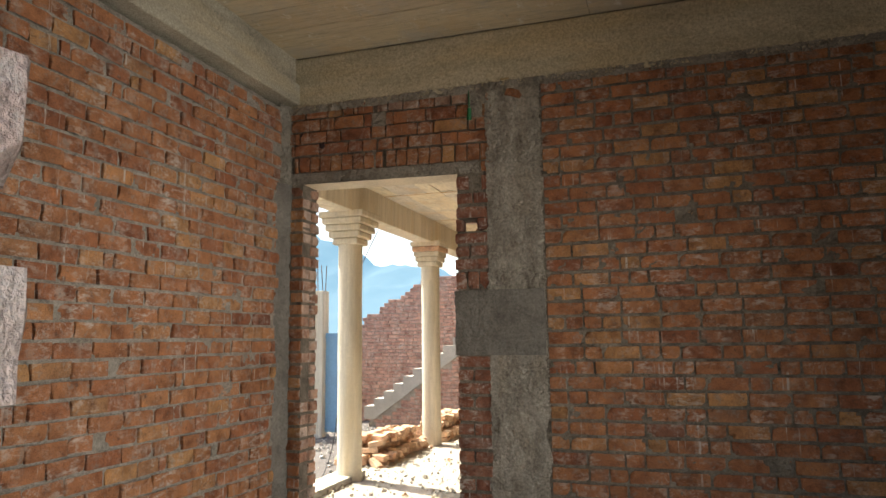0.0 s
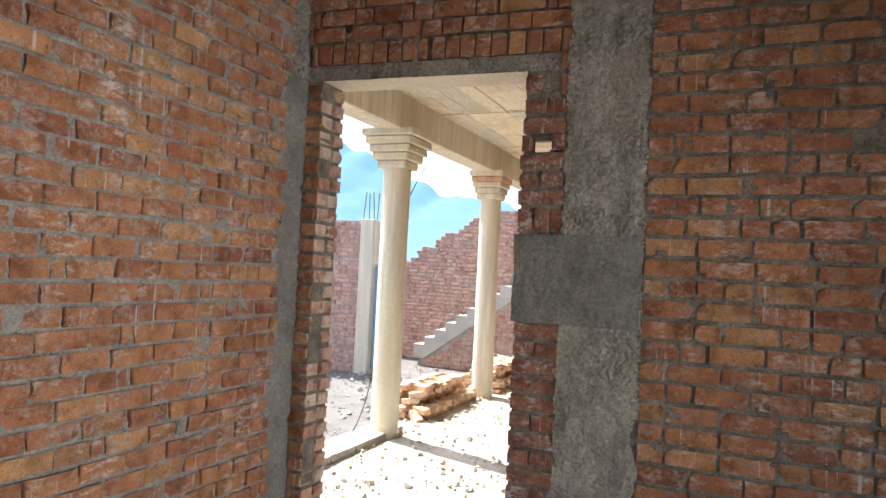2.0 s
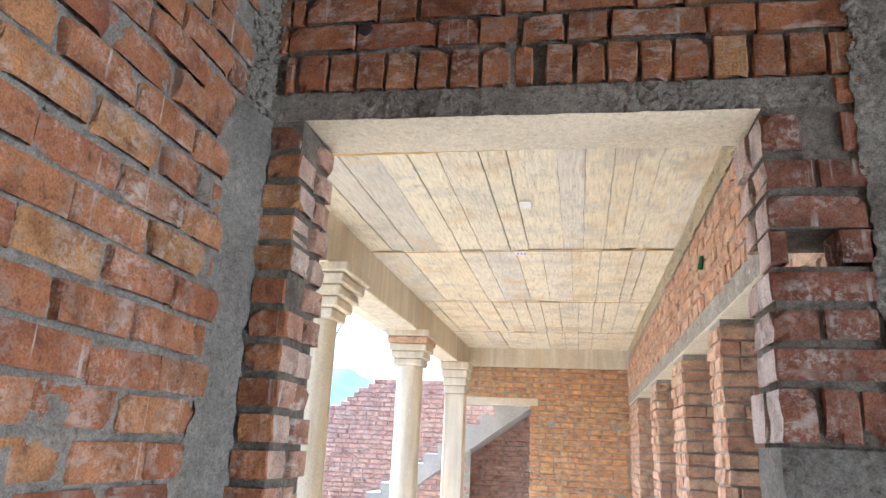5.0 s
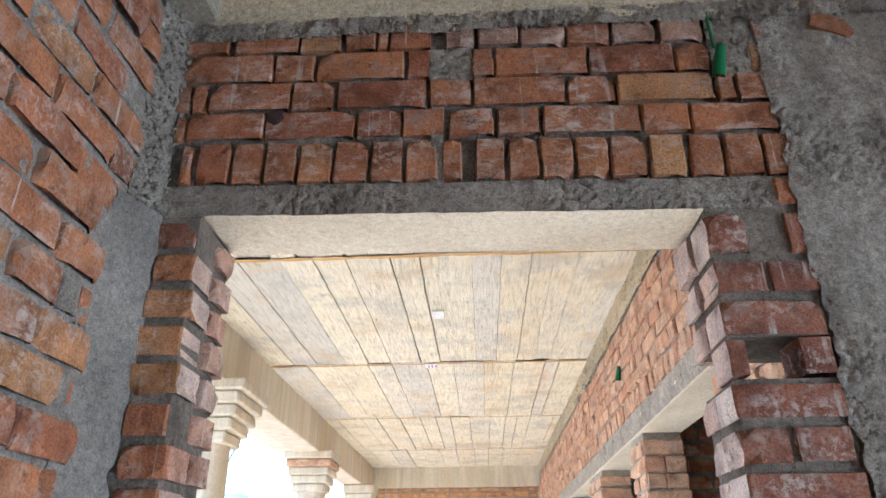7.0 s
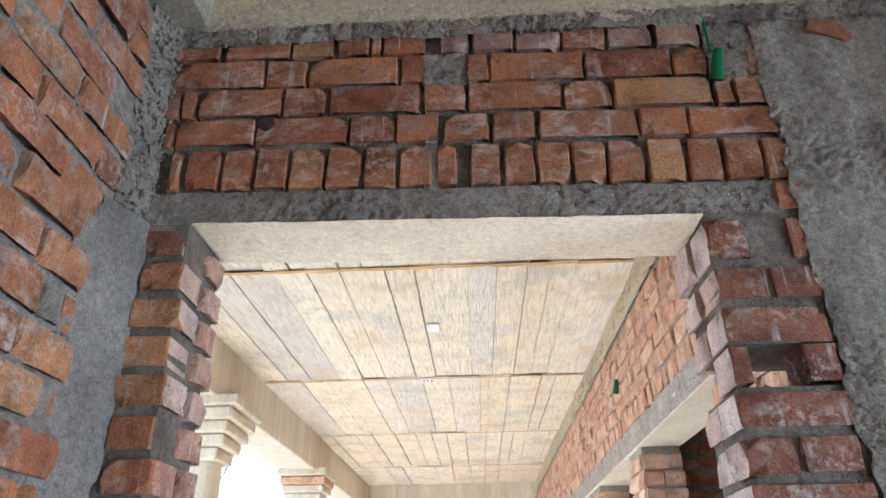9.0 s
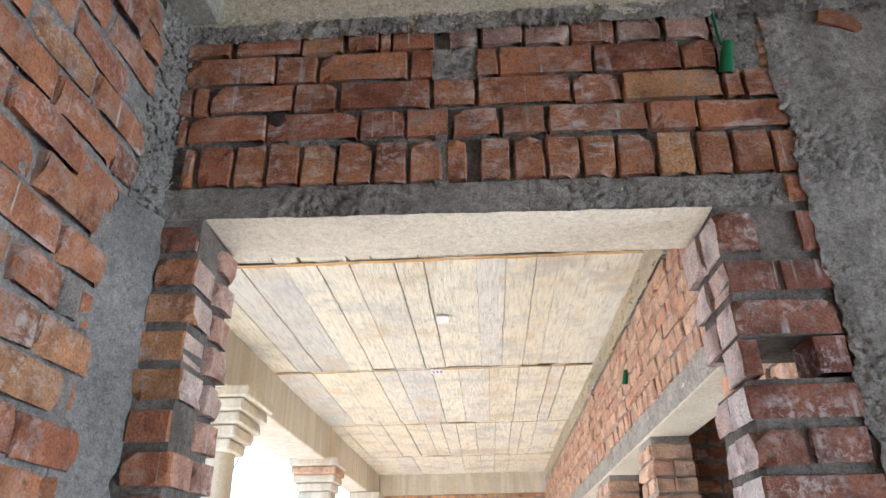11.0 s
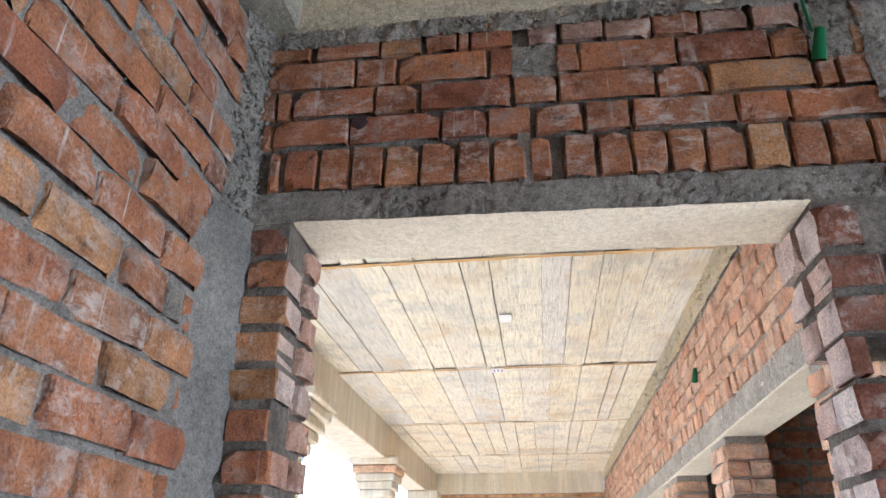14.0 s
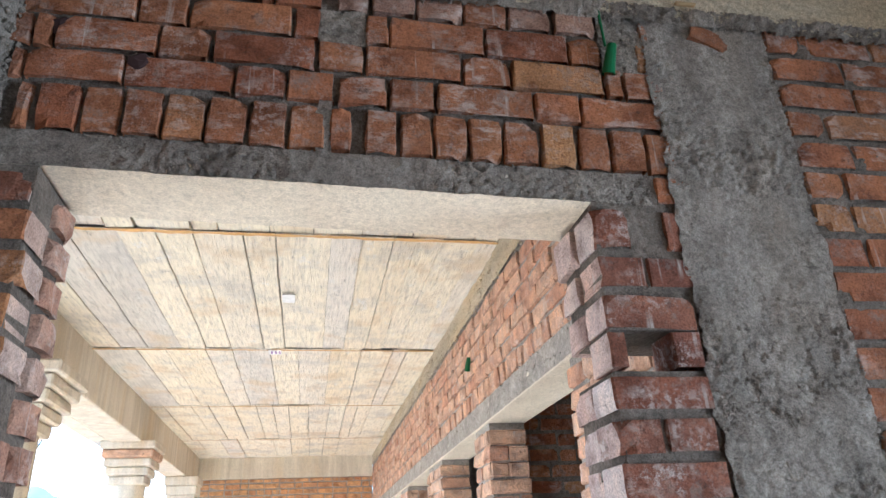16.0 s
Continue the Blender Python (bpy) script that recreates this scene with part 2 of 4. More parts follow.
def rough_sheet(name, origin, u, v, w, h, step, amp, mat, parent=None, ragged=0.0, seed=0.0, scale=9.0, crumble=0.0, bed=None, ridge=0.011):
    """An uneven rendered face: a fine sheet spanned by u and v, pushed out along its normal by noise, its side edges ragged."""
    origin, u, v = Vector(origin), Vector(u), Vector(v)
    n = u.cross(v)
    nu, nv = max(2, int(w / step)), max(2, int(h / (bed[1] / 9 if bed else step)))
    verts, faces = [], []
    for j in range(nv + 1):
        for i in range(nu + 1):
            a, c = w * i / nu, h * j / nv
            p = origin + u * a + v * c
            q = p * scale + Vector((seed, seed, seed))
            d = amp * (noise.noise(q) + 0.6 * noise.noise(q * 2.7) + 0.4 * noise.noise(q * 7.0))
            if crumble:
                zone = min(1.0, max(0.0, noise.noise(p * 3.1 + Vector((seed, 0, 0))) * 3.0 + 0.45))
                cell = noise.noise(q * 3.1) + 0.5 * noise.noise(q * 6.3)
                d += zone * crumble * (0.35 - 6.0 * max(0.0, 0.17 - abs(cell)))
            if bed:
                off = abs(((p.z - bed[0]) / bed[1] + 0.5) % 1.0 - 0.5) * bed[1]
                d += ridge * max(0.0, 1.0 - off / 0.012) * min(1.0, 0.75 + noise.noise(p * 13.0))
            if ragged:
                edge = (2 * i / nu - 1)
                p += u * (edge ** 3) * ragged * (noise.noise(Vector((c * 6.0, seed, edge))) + 0.6 * noise.noise(Vector((c * 23.0, seed, edge))))
            verts.append(p + n * d)
    for j in range(nv):
        for i in range(nu):
            k = j * (nu + 1) + i
            faces.append((k, k + 1, k + nu + 2, k + nu + 1))
    ob = ob_from(name, verts, faces, mat, parent)
    for poly in ob.data.polygons:
        poly.use_smooth = True
    return ob


rng = random.Random(7)


def brick_mesh(length, height, depth, seed, mat, name="brick"):
    """A hand-moulded brick: rounded arrises, each corner a little off."""
    r = random.Random(seed)
    bm = bmesh.new()
    add_box(bm, -length / 2, length / 2, -depth / 2, depth / 2, -height / 2, height / 2, min(0.009, height * 0.1) * r.uniform(0.7, 1.2))
    k = min(1.0, height / 0.07)
    for v in bm.verts:
        v.co += Vector((r.uniform(-1, 1), r.uniform(-1, 1), r.uniform(-1, 1))) * 0.0055 * k
    me = bpy.data.meshes.new(name)
    bm.to_mesh(me)
    bm.free()
    me.materials.append(mat)
    return me


def worn_brick(length, height, depth, seed, mat, side_mat=None, side=1, name="brick"):
    """A brick whose face is seen close by: uneven face, worn and chipped arrises, ragged outline."""
    r = random.Random(seed)
    lip = 0.006

    def stops(size, step):
        n = max(2, round(size / step))
        inner = [lip + (size - 2 * lip) * i / n for i in range(n + 1)]
        return [v - size / 2 for v in [0.0] + inner + [size]]

    xs, zs = stops(length, 0.034), stops(height, 0.026)
    chips = [(r.choice((-1, 1)) * length / 2, r.choice((-1, 1)) * height / 2, r.uniform(0.014, 0.042)) for _ in range(r.choice((0, 1, 2, 3)))]
    shift = Vector((r.uniform(0, 90), r.uniform(0, 90), r.uniform(0, 90)))
    verts, faces, index = [], [], {}
    nx, nz = len(xs), len(zs)
    for j, z in enumerate(zs):
        for i, x in enumerate(xs):
            q = Vector((x, 0, z))
            y = -depth / 2 + 0.004 * noise.noise(q * 14 + shift) + 0.0016 * noise.noise(q * 60 + shift)
            rim_x, rim_z = i in (0, nx - 1), j in (0, nz - 1)
            pull = 0.0005 + 0.009 * max(0.0, noise.noise(q * 26 + shift) + 0.25)
            if rim_x or rim_z:
                y += lip * r.uniform(0.7, 1.3)
            if rim_x:
                x -= math.copysign(pull + (0.004 if rim_z else 0.0), x)
            if rim_z:
                z -= math.copysign(pull * 0.8 + (0.003 if rim_x else 0.0), z)
            for cx, cz, size in chips:
                d = math.hypot(x - cx, z - cz)
                if d < size:
                    y += (size - d) * 0.6
            index[i, j] = len(verts)
            verts.append((x, y, z))
    for j in range(nz - 1):
        for i in range(nx - 1):
            faces.append((index[i, j], index[i + 1, j], index[i + 1, j + 1], index[i, j + 1]))
    front_count = len(faces)
    ring = [(i, 0) for i in range(nx)] + [(nx - 1, j) for j in range(1, nz)] + [(i, nz - 1) for i in range(nx - 2, -1, -1)] + [(0, j) for j in range(nz - 2, 0, -1)]
    back = {}
    for k in ring:
        x, _, z = verts[index[k]]
        back[k] = len(verts)
        verts.append((x, depth / 2, z))
    sides = []
    for k, m in zip(ring, ring[1:] + ring[:1]):
        edge = nx - 1 if side > 0 else 0
        sides.append(k[0] == edge and m[0] == edge)
        faces.append((index[m], index[k], back[k], back[m]))
    faces.append(tuple(back[k] for k in reversed(ring)))
    me = bpy.data.meshes.new(name)
    me.from_pydata(verts, [], faces)
    me.materials.append(mat)
    me.materials.append(side_mat or mat)
    if side_mat:
        for p, flag in zip(me.polygons[front_count:], sides):
            p.material_index = int(flag)
    me.update()
    return me


MESHES = {}


def brick_of(length, height, depth, mat):
    key = (round(length, 3), round(height, 3), round(depth, 3), mat.name, rng.randrange(7))
    if key not in MESHES:
        make = worn_brick if mat in (brick_mat, brick_pale, brick_limed, brick_jamb, brick_white, cement) else brick_mesh
        MESHES[key] = make(length, height, depth, sum(map(ord, str(key))), mat)
    return MESHES[key]


class Face:
    """A brick face: local u along the wall, z up, out of the wall along its normal."""

    def __init__(self, origin, u):
        self.o, self.u = Vector(origin), Vector(u)
        self.n = self.u.cross(Vector((0, 0, 1)))

    def matrix(self, a, z, out, tilt=0.0, turn=0.0):
        p = self.o + self.u * a + self.n * out
        rot = Matrix((self.u, -self.n, (0, 0, 1))).transposed().to_4x4()
        return Matrix.Translation((p.x, p.y, z)) @ rot @ pose(0, 0, 0, 0, tilt, turn)


def lay(face, rows, mat, out=0.0, depth=0.1, wobble=1.0, plugs=0.0):
    """Bricks of a face, from rows of (z0, z1, [(a0, a1), ...]): their mesh and matrix."""
    got = []
    for z0, z1, cells in rows:
        for a0, a1 in cells:
            l, h = round((a1 - a0) / 0.006) * 0.006, round((z1 - z0) / 0.004) * 0.004
            if l < 0.018:
                continue
            m = face.matrix((a0 + a1) / 2, (z0 + z1) / 2 + rng.uniform(-0.003, 0.003) * wobble, out - depth / 2 + rng.uniform(-0.008, 0.008) * wobble, rng.gauss(0, 0.9) * wobble, rng.gauss(0, 1.2) * wobble)
            plug = l < 0.13 and rng.random() < plugs
            if plug:
                m = m @ Matrix.Translation((0, 0.008, 0))
            got.append((brick_of(l, h, depth, cement if plug else mat), m))
    return got


def courses(a0, a1, z0, z1, course=0.0885, joint=0.012, seed=1, full=0.226, bond="flemish"):
    """Rough bond as masons lay it here: courses of stretchers and headers mixed, cut bats at the ends."""
    r = random.Random(seed)
    rows, z, k = [], z0, 0
    while z + course * 0.7 < z1:
        cells, a = [], a0
        head = k % 2
        a -= 0.0 if head else r.choice((0.06, 0.12, 0.0))
        count = 0
        while a < a1 - 0.02:
            if bond == "stretcher":
                l = full if r.random() < 0.9 else full / 2
            elif head:
                l = full / 2 + 0.003 if r.random() < 0.4 else full
            else:
                l = full if r.random() < 0.8 else full / 2 + 0.003
            l += r.uniform(-0.006, 0.006)
            if bond == "stretcher" and not head and count == 0:
                l = full / 2
            s, e = max(a, a0), min(a + l, a1)
            if e - s > 0.03:
                cells.append((s + joint * 0.36, e - joint * 0.36))
            a += l
            count += 1
        rows.append((z + joint / 2, min(z + course, z1) - joint / 2, cells))
        z += course
        k += 1
    return rows


def cut(rows, a0, a1, z0, z1):
    """Rows with an opening taken out."""
    out = []
    for r0, r1, cells in rows:
        if r1 <= z0 + 0.02 or r0 >= z1 - 0.02:
            out.append((r0, r1, cells))
            continue
        keep = []
        for c0, c1 in cells:
            if c1 <= a0 or c0 >= a1:
                keep.append((c0, c1))
            else:
                if a0 - c0 > 0.04:
                    keep.append((c0, a0 - 0.004))
                if c1 - a1 > 0.04:
                    keep.append((a1 + 0.004, c1))
        out.append((r0, r1, keep))
    return out


def emit(bricks, parent, near, limit=300, name="brick"):
    """The bricks in the near stretch as pieces of their own, the rest joined."""
    bricks = sorted(bricks, key=lambda b: near(b[1].translation))
    for me, m in bricks[:limit]:
        ob = new(name, me)
        ob.parent, ob.matrix_basis = parent, m
    verts, faces = [], []
    for me, m in bricks[limit:]:
        k = len(verts)
        verts += [m @ v.co for v in me.vertices]
        faces += [tuple(k + i for i in p.vertices) for p in me.polygons]
    if verts:
        tagged(ob_from("brickwork", verts, faces, bricks[0][0].materials[0], parent), kind="stuff")


def crumbs(name, origin, u, v, w, h, count, small, big, mat, parent, seed, out=0.0, dense=None):
    """Lumps of mortar and pebbles stuck in a rough face, gathered where dense() is high."""
    r = random.Random(seed)
    origin, u, v = Vector(origin), Vector(u), Vector(v)
    n = u.cross(v)
    bm = bmesh.new()
    bmesh.ops.create_icosphere(bm, subdivisions=1, radius=1)
    base = [x.co.copy() for x in bm.verts]
    tris = [tuple(x.index for x in f.verts) for f in bm.faces]
    bm.free()
    verts, faces = [], []
    for _ in range(count):
        a, c = r.random(), r.random()
        if dense and r.random() > dense(a, c):
            continue
        p = origin + u * (a * w) + v * (c * h)
        s = small * (big / small) ** (r.random() ** 1.8)
        p += n * (out - 0.3 * s)
        rot = Euler((r.uniform(0, 6), r.uniform(0, 6), r.uniform(0, 6))).to_matrix() @ Matrix.Diagonal((r.uniform(0.7, 1.3), r.uniform(0.5, 1.0), r.uniform(0.4, 0.8)))
        k = len(verts)
        verts += [p + rot @ (q * s * r.uniform(0.78, 1.15)) for q in base]
        faces += [tuple(k + i for i in f) for f in tris]
    return tagged(ob_from(name, verts, faces, mat, parent), kind="stuff")


# ---- the plan ----
FLOOR, LINTEL, BEAM, CEIL, SLAB = 0.15, 2.865, 3.485, 3.9, 3.65
DOOR0, DOOR1, T = 0.15, 1.362, 0.23
BACK, RIGHT, END = -4.6, 4.9, 9.94
WALL_X = 1.705
COLS = ((-1.07, 3.32), (-1.02, 6.25), (-0.95, 9.03))

# ground: one sheet to the horizon; the raised veranda floor and the room floor
structure(box("ground", -1500, 1500, -1500, 1500, -0.8, -0.3, earth_mat), "dusty brown earth of the building yard")
veranda_floor = structure(rough_sheet("floor_veranda", (-1.32, 0.23, 0.0), (1, 0, 0), (0, 1, 0), 3.02, 9.7, 0.06, 0.012, ground_mat, scale=4.0), "pale dusty cement floor of the veranda with grit")
box("floor_edge", -1.32, WALL_X, 0.23, END + 0.2, -0.3, -0.03, stair_mat, veranda_floor)
structure(box("floor_room", -0.1, RIGHT, BACK - 0.23, 0.23, -0.3, FLOOR, ground_mat), "bare cement floor of the unfinished room")
structure(box("floor_side_rooms", WALL_X + 0.23, 5.6, 0.23, END + 0.2, -0.3, 0.02, ground_mat), "bare floor of the side rooms")

# room: left wall
left = structure(box("wall_left", -T, -0.03, BACK, 0.0, -0.3, BEAM, mortar), "red brick wall with thick grey mortar joints")
LC, LZ = 0.0925, 0.13
rough_sheet("mortar_bed", (-0.013, BACK, LZ), (0, 1, 0), (0, 0, 1), -BACK - 0.02, BEAM - LZ, 0.014, 0.009, mortar_left, left, bed=(LZ, LC), ridge=0.009)
fl = Face((0, BACK, 0), (0, 1, 0))
rows, pick = [], random.Random(3)
for k in range(36):
    z = LZ + k * LC
    a = (0.188 if k % 2 == 0 else 0.071) - 0.234
    end = 4.6 - 0.13 + pick.uniform(-0.025, 0.03) + 0.05 * max(0.0, z - 2.6)
    cells = []
    while a < end:
        b = a + 0.234
        cuts = [a, b] if pick.random() > 0.07 else [a, a + 0.165, b]
        for p, q in zip(cuts, cuts[1:]):
            p, q = max(p + pick.uniform(0.0, 0.006), 0.0), min(q - pick.uniform(0.0, 0.006), end)
            if q - p > 0.04 and not (pick.random() < 0.02 and q - p < 0.1):
                cells.append((p, q))
        a = b
    lift = pick.uniform(-0.003, 0.003)
    rows.append((z + 0.003 + lift, min(z + LC, BEAM) - 0.003 + lift, cells))
emit(lay(fl, rows, brick_mat, plugs=0.2, wobble=1.2), left, lambda p: -p.y - 0.6 * p.z, 300)
crumbs("mortar_lumps", (-0.004, -3.0, 1.0), (0, 1, 0), (0, 0, 1), 2.9, BEAM - 1.0, 2600, 0.003, 0.008, mortar_left, left, 31, 0.0, lambda a, c: 1.0 if abs(((1.0 + c * (BEAM - 1.0) - LZ) / LC + 0.5) % 1.0 - 0.5) < 0.1 else 0.03)

# room: wall with the doorway
front = structure(box("wall_door", 1.6, RIGHT, 0.012, T, -0.3, BEAM, mortar), "brick wall with doorway, cast column and lintel")
box("wall_over_door", -T, 1.62, 0.02, T - 0.02, LINTEL + 0.08, BEAM, mortar, front)
box("jamb_core_a", -T, 0.132, 0.005, T - 0.01, -0.3, LINTEL + 0.02, mortar, front)
box("jamb_core_b", 1.37, 1.62, 0.005, T - 0.01, -0.3, 2.44, mortar, front)
box("jamb_core_c", 1.374, 1.62, 0.005, T - 0.01, 2.535, LINTEL + 0.08, mortar, front)
rough_sheet("mortar_bed", (1.9, 0.009, 0.0955), (1, 0, 0), (0, 0, 1), RIGHT - 1.9, BEAM - 0.0955, 0.02, 0.009, mortar, front, bed=(0.0955, 0.0965), ridge=0.013)
rough_sheet("mortar_bed", (0.0, 0.017, LINTEL + 0.08), (1, 0, 0), (0, 0, 1), 1.64, BEAM - LINTEL - 0.08, 0.01, 0.009, mortar, front)
ff = Face((0, 0, 0), (1, 0, 0))
rows = cut(courses(1.985, RIGHT, 0.0955, BEAM + 0.02, 0.0965, 0.009, seed=11, full=0.24), 2.86, 2.96, 2.44, 2.53)
emit(lay(ff, rows, brick_mat, plugs=0.03, wobble=0.55), front, lambda p: p.x - 0.5 * p.z, 220)
broken = tagged(box("broken_brick", 2.87, 2.95, 0.012, 0.06, 2.45, 2.52, brick_fresh, front, 0.008), "freshly broken pale brick end")
# brickwork over the lintel, read course by course
over = []
soldiers = [0.095, 0.191, 0.278, 0.367, 0.46, 0.553, 0.644, 0.733]
soldiers_b = [0.735, 0.797, 0.905, 0.99, 1.077, 1.166, 1.26, 1.358, 1.45, 1.543, 1.634]
course_a = [(0.023, 0.051), (0.056, 0.265), (0.267, 0.513), (0.516, 0.634), (0.637, 0.75), (0.757, 0.879), (0.885, 1.0), (1.004, 1.256), (1.259, 1.381), (1.384, 1.628)]
course_b = [(0.008, 0.055), (0.058, 0.1), (0.105, 0.331), (0.334, 0.454), (0.457, 0.703), (0.707, 0.821), (0.825, 1.072), (1.076, 1.2), (1.204, 1.457), (1.466, 1.512), (1.518, 1.632)]
course_c = [(0.02, 0.272), (0.275, 0.391), (0.394, 0.641), (0.645, 0.713), (0.826, 0.884), (0.888, 1.137), (1.141, 1.37), (1.373, 1.462), (1.566, 1.638)]
course_d = [(0.013, 0.139), (0.156, 0.339), (0.342, 0.461), (0.469, 0.559), (0.563, 0.593), (0.597, 0.715), (1.089, 1.207), (1.588, 1.617)]
stands = [(a + 0.003, b - 0.003) for edges in (soldiers, soldiers_b) for a, b in zip(edges, edges[1:]) if abs(a - 0.797) > 0.001] + [(0.826, 0.902), (0.055, 0.085)]
for z0, z1, cells in ((2.951, 3.08, stands), (3.084, 3.177, course_a), (3.178, 3.274, course_b), (3.275, 3.373, course_c), (3.375, 3.473, course_d)):
    over += lay(ff, [(z0, z1, cells)], brick_mat, 0.004, 0.1, 0.35)
over += lay(ff, [(3.377, 3.47, [(0.752, 0.836), (0.843, 0.958), (0.963, 1.086), (1.211, 1.332), (1.339, 1.461)])], brick_limed, 0.006, 0.1, 0.35)
over += lay(ff, [(2.861, 2.947, [(1.55, 1.645)])], brick_mat, 0.006)


def sag(x):
    """The lintel was cast a little out of level."""
    return -0.004 + (1.38 - x) * 0.02


over = [(me, Matrix.Translation((0, 0, sag(m.translation.x))) @ m @ pose(0, 0, 0, 0, 1.1, 0)) for me, m in over]
emit(over, front, lambda p: 0)


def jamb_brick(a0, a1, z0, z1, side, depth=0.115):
    """A brick at the door's edge, its end towards the opening white with salts and painted-in bounce."""
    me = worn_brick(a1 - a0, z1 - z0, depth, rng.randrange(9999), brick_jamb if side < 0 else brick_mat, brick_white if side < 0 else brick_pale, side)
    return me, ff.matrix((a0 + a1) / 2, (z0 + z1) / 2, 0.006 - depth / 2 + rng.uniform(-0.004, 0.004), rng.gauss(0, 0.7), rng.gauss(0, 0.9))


# right jamb, from the lintel down
jr = []
PLASTER_TOP, PLASTER_BOT = 2.022, 1.578
levels = [(2.731, 2.842, [1.366, 1.462, 1.547, 1.622]), (2.634, 2.717, [1.366, 1.488, 1.612]), (2.53, 2.619, [1.363, 1.594]), (2.441, 2.531, [1.362, 1.412, 1.513, 1.598]), (2.349, 2.431, [1.355, 1.596]), (2.257, 2.339, [1.353, 1.464, 1.588]), (2.166, 2.248, [1.353, 1.595]), (2.03, 2.157, [1.355, 1.44, 1.522, 1.605])]
for k in range(16):
    z = PLASTER_BOT - 0.0905 * k
    levels.append((z - 0.084, z - 0.002, [1.358, 1.6] if k % 2 == 0 else [1.358, 1.475, 1.6]))
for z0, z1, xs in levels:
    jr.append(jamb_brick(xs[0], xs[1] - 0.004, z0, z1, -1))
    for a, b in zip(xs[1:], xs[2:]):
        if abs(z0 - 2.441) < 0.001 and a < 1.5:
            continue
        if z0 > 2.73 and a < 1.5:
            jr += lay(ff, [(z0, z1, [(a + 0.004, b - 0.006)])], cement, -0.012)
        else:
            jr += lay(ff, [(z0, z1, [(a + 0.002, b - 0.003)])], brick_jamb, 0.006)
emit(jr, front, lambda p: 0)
bat = new("broken_brick", brick_mesh(0.05, 0.035, 0.06, 12, brick_fresh, "broken_brick"))
bat.parent, bat.matrix_basis = front, pose(1.485, 0.17, 2.458, 4, 12, 25)
# reveals of the doorway
fr = Face((DOOR1, T, 0), (0, -1, 0))
rv = []
for z0, z1, xs in levels:
    if abs(z0 - 2.441) < 0.001:
        continue
    # bounce from the veranda is part of the white of these reveals
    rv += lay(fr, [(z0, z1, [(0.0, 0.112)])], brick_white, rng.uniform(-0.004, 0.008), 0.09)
emit(rv, front, lambda p: 0)
fj = Face((DOOR0, 0.0, 0), (0, 1, 0))
jl, z = [], 2.872
while z > FLOOR:
    jl.append(jamb_brick(0.03 + rng.uniform(-0.012, 0.012), DOOR0 - 0.012 + rng.uniform(-0.009, 0.012), z - 0.0825, z - 0.002, 1))
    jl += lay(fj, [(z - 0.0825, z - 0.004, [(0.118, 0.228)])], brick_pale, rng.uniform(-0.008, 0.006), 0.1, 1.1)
    z -= 0.0905
emit(jl, front, lambda p: 0)
# cement strip in the corner, cast column, plastered block, lintel
corner_u = Vector((0.27, 0.963, 0)).normalized()
rough_sheet("mortar_seam", (0.712, 0.002, 2.95), (1, 0, 0), (0, 0, 1), 0.034, 0.24, 0.007, 0.004, cement, front, 0.008, 17.0, 14.0, 0.006)
rough_sheet("mortar_seam", (0.71, 0.003, 3.275), (1, 0, 0), (0, 0, 1), 0.115, 0.11, 0.007, 0.004, cement, front, 0.006, 21.0, 14.0, 0.01)
rough_sheet("mortar_patch", (1.466, 0.002, 3.255), (1, 0, 0), (0, 0, 1), 0.16, BEAM - 3.255, 0.0075, 0.006, cement, front, 0.012, 14.0, 14.0, 0.012)
crumbs("mortar_lumps", (1.465, 0.0, 3.27), (1, 0, 0), (0, 0, 1), 0.16, 0.22, 330, 0.003, 0.011, cement, front, 32)
rough_sheet("corner_strip", (-0.012, -0.16, FLOOR), corner_u, (0, 0, 1), 0.17, LINTEL - FLOOR + 0.02, 0.01, 0.003, smooth_cement, front, 0.03, 3.0, 9.0, 0.003)
rough_sheet("corner_mortar", (-0.012, -0.105, LINTEL), corner_u, (0, 0, 1), 0.125, BEAM - LINTEL + 0.03, 0.007, 0.008, cement, front, 0.03, 8.0, 14.0, 0.016)
crumbs("mortar_lumps", (0.0, -0.1, LINTEL - 0.05), corner_u, (0, 0, 1), 0.125, BEAM - LINTEL + 0.08, 420, 0.003, 0.011, cement, front, 33)
cast = rough_sheet("cast_column", (1.59, -0.004, FLOOR), (1, 0, 0), (0, 0, 1), 0.39, BEAM - FLOOR, 0.0065, 0.005, cast_mat, front, 0.026, 5.0, 16.0, 0.012)
crumbs("pebbles", (1.605, -0.004, 1.2), (1, 0, 0), (0, 0, 1), 0.385, 1.42, 6500, 0.003, 0.0095, cast_mat, cast, 34, 0.0, lambda a, c: (1.0 if noise.noise(Vector((a * 2.0, c * 5.0, 3.0))) > -0.15 else 0.12) * (0.15 if 0.28 < c < 0.56 and a < 0.9 else 1.0) * min(1.0, 8.0 * (1.03 - c)))
crumbs("pebbles", (1.64, -0.002, 2.62), (1, 0, 0), (0, 0, 1), 0.33, 0.84, 4200, 0.0022, 0.008, cast_mat, cast, 35, 0.0, lambda a, c: 1.0 if noise.noise(Vector((a * 2.6, c * 6.0, 8.0))) > 0.12 else 0.1)
for x in (1.608, 1.972):
    crumbs("edge_lumps", (x - 0.014, 0.0, 1.2), (1, 0, 0), (0, 0, 1), 0.03, BEAM - 1.2, 520, 0.003, 0.011, cement, cast, 36)
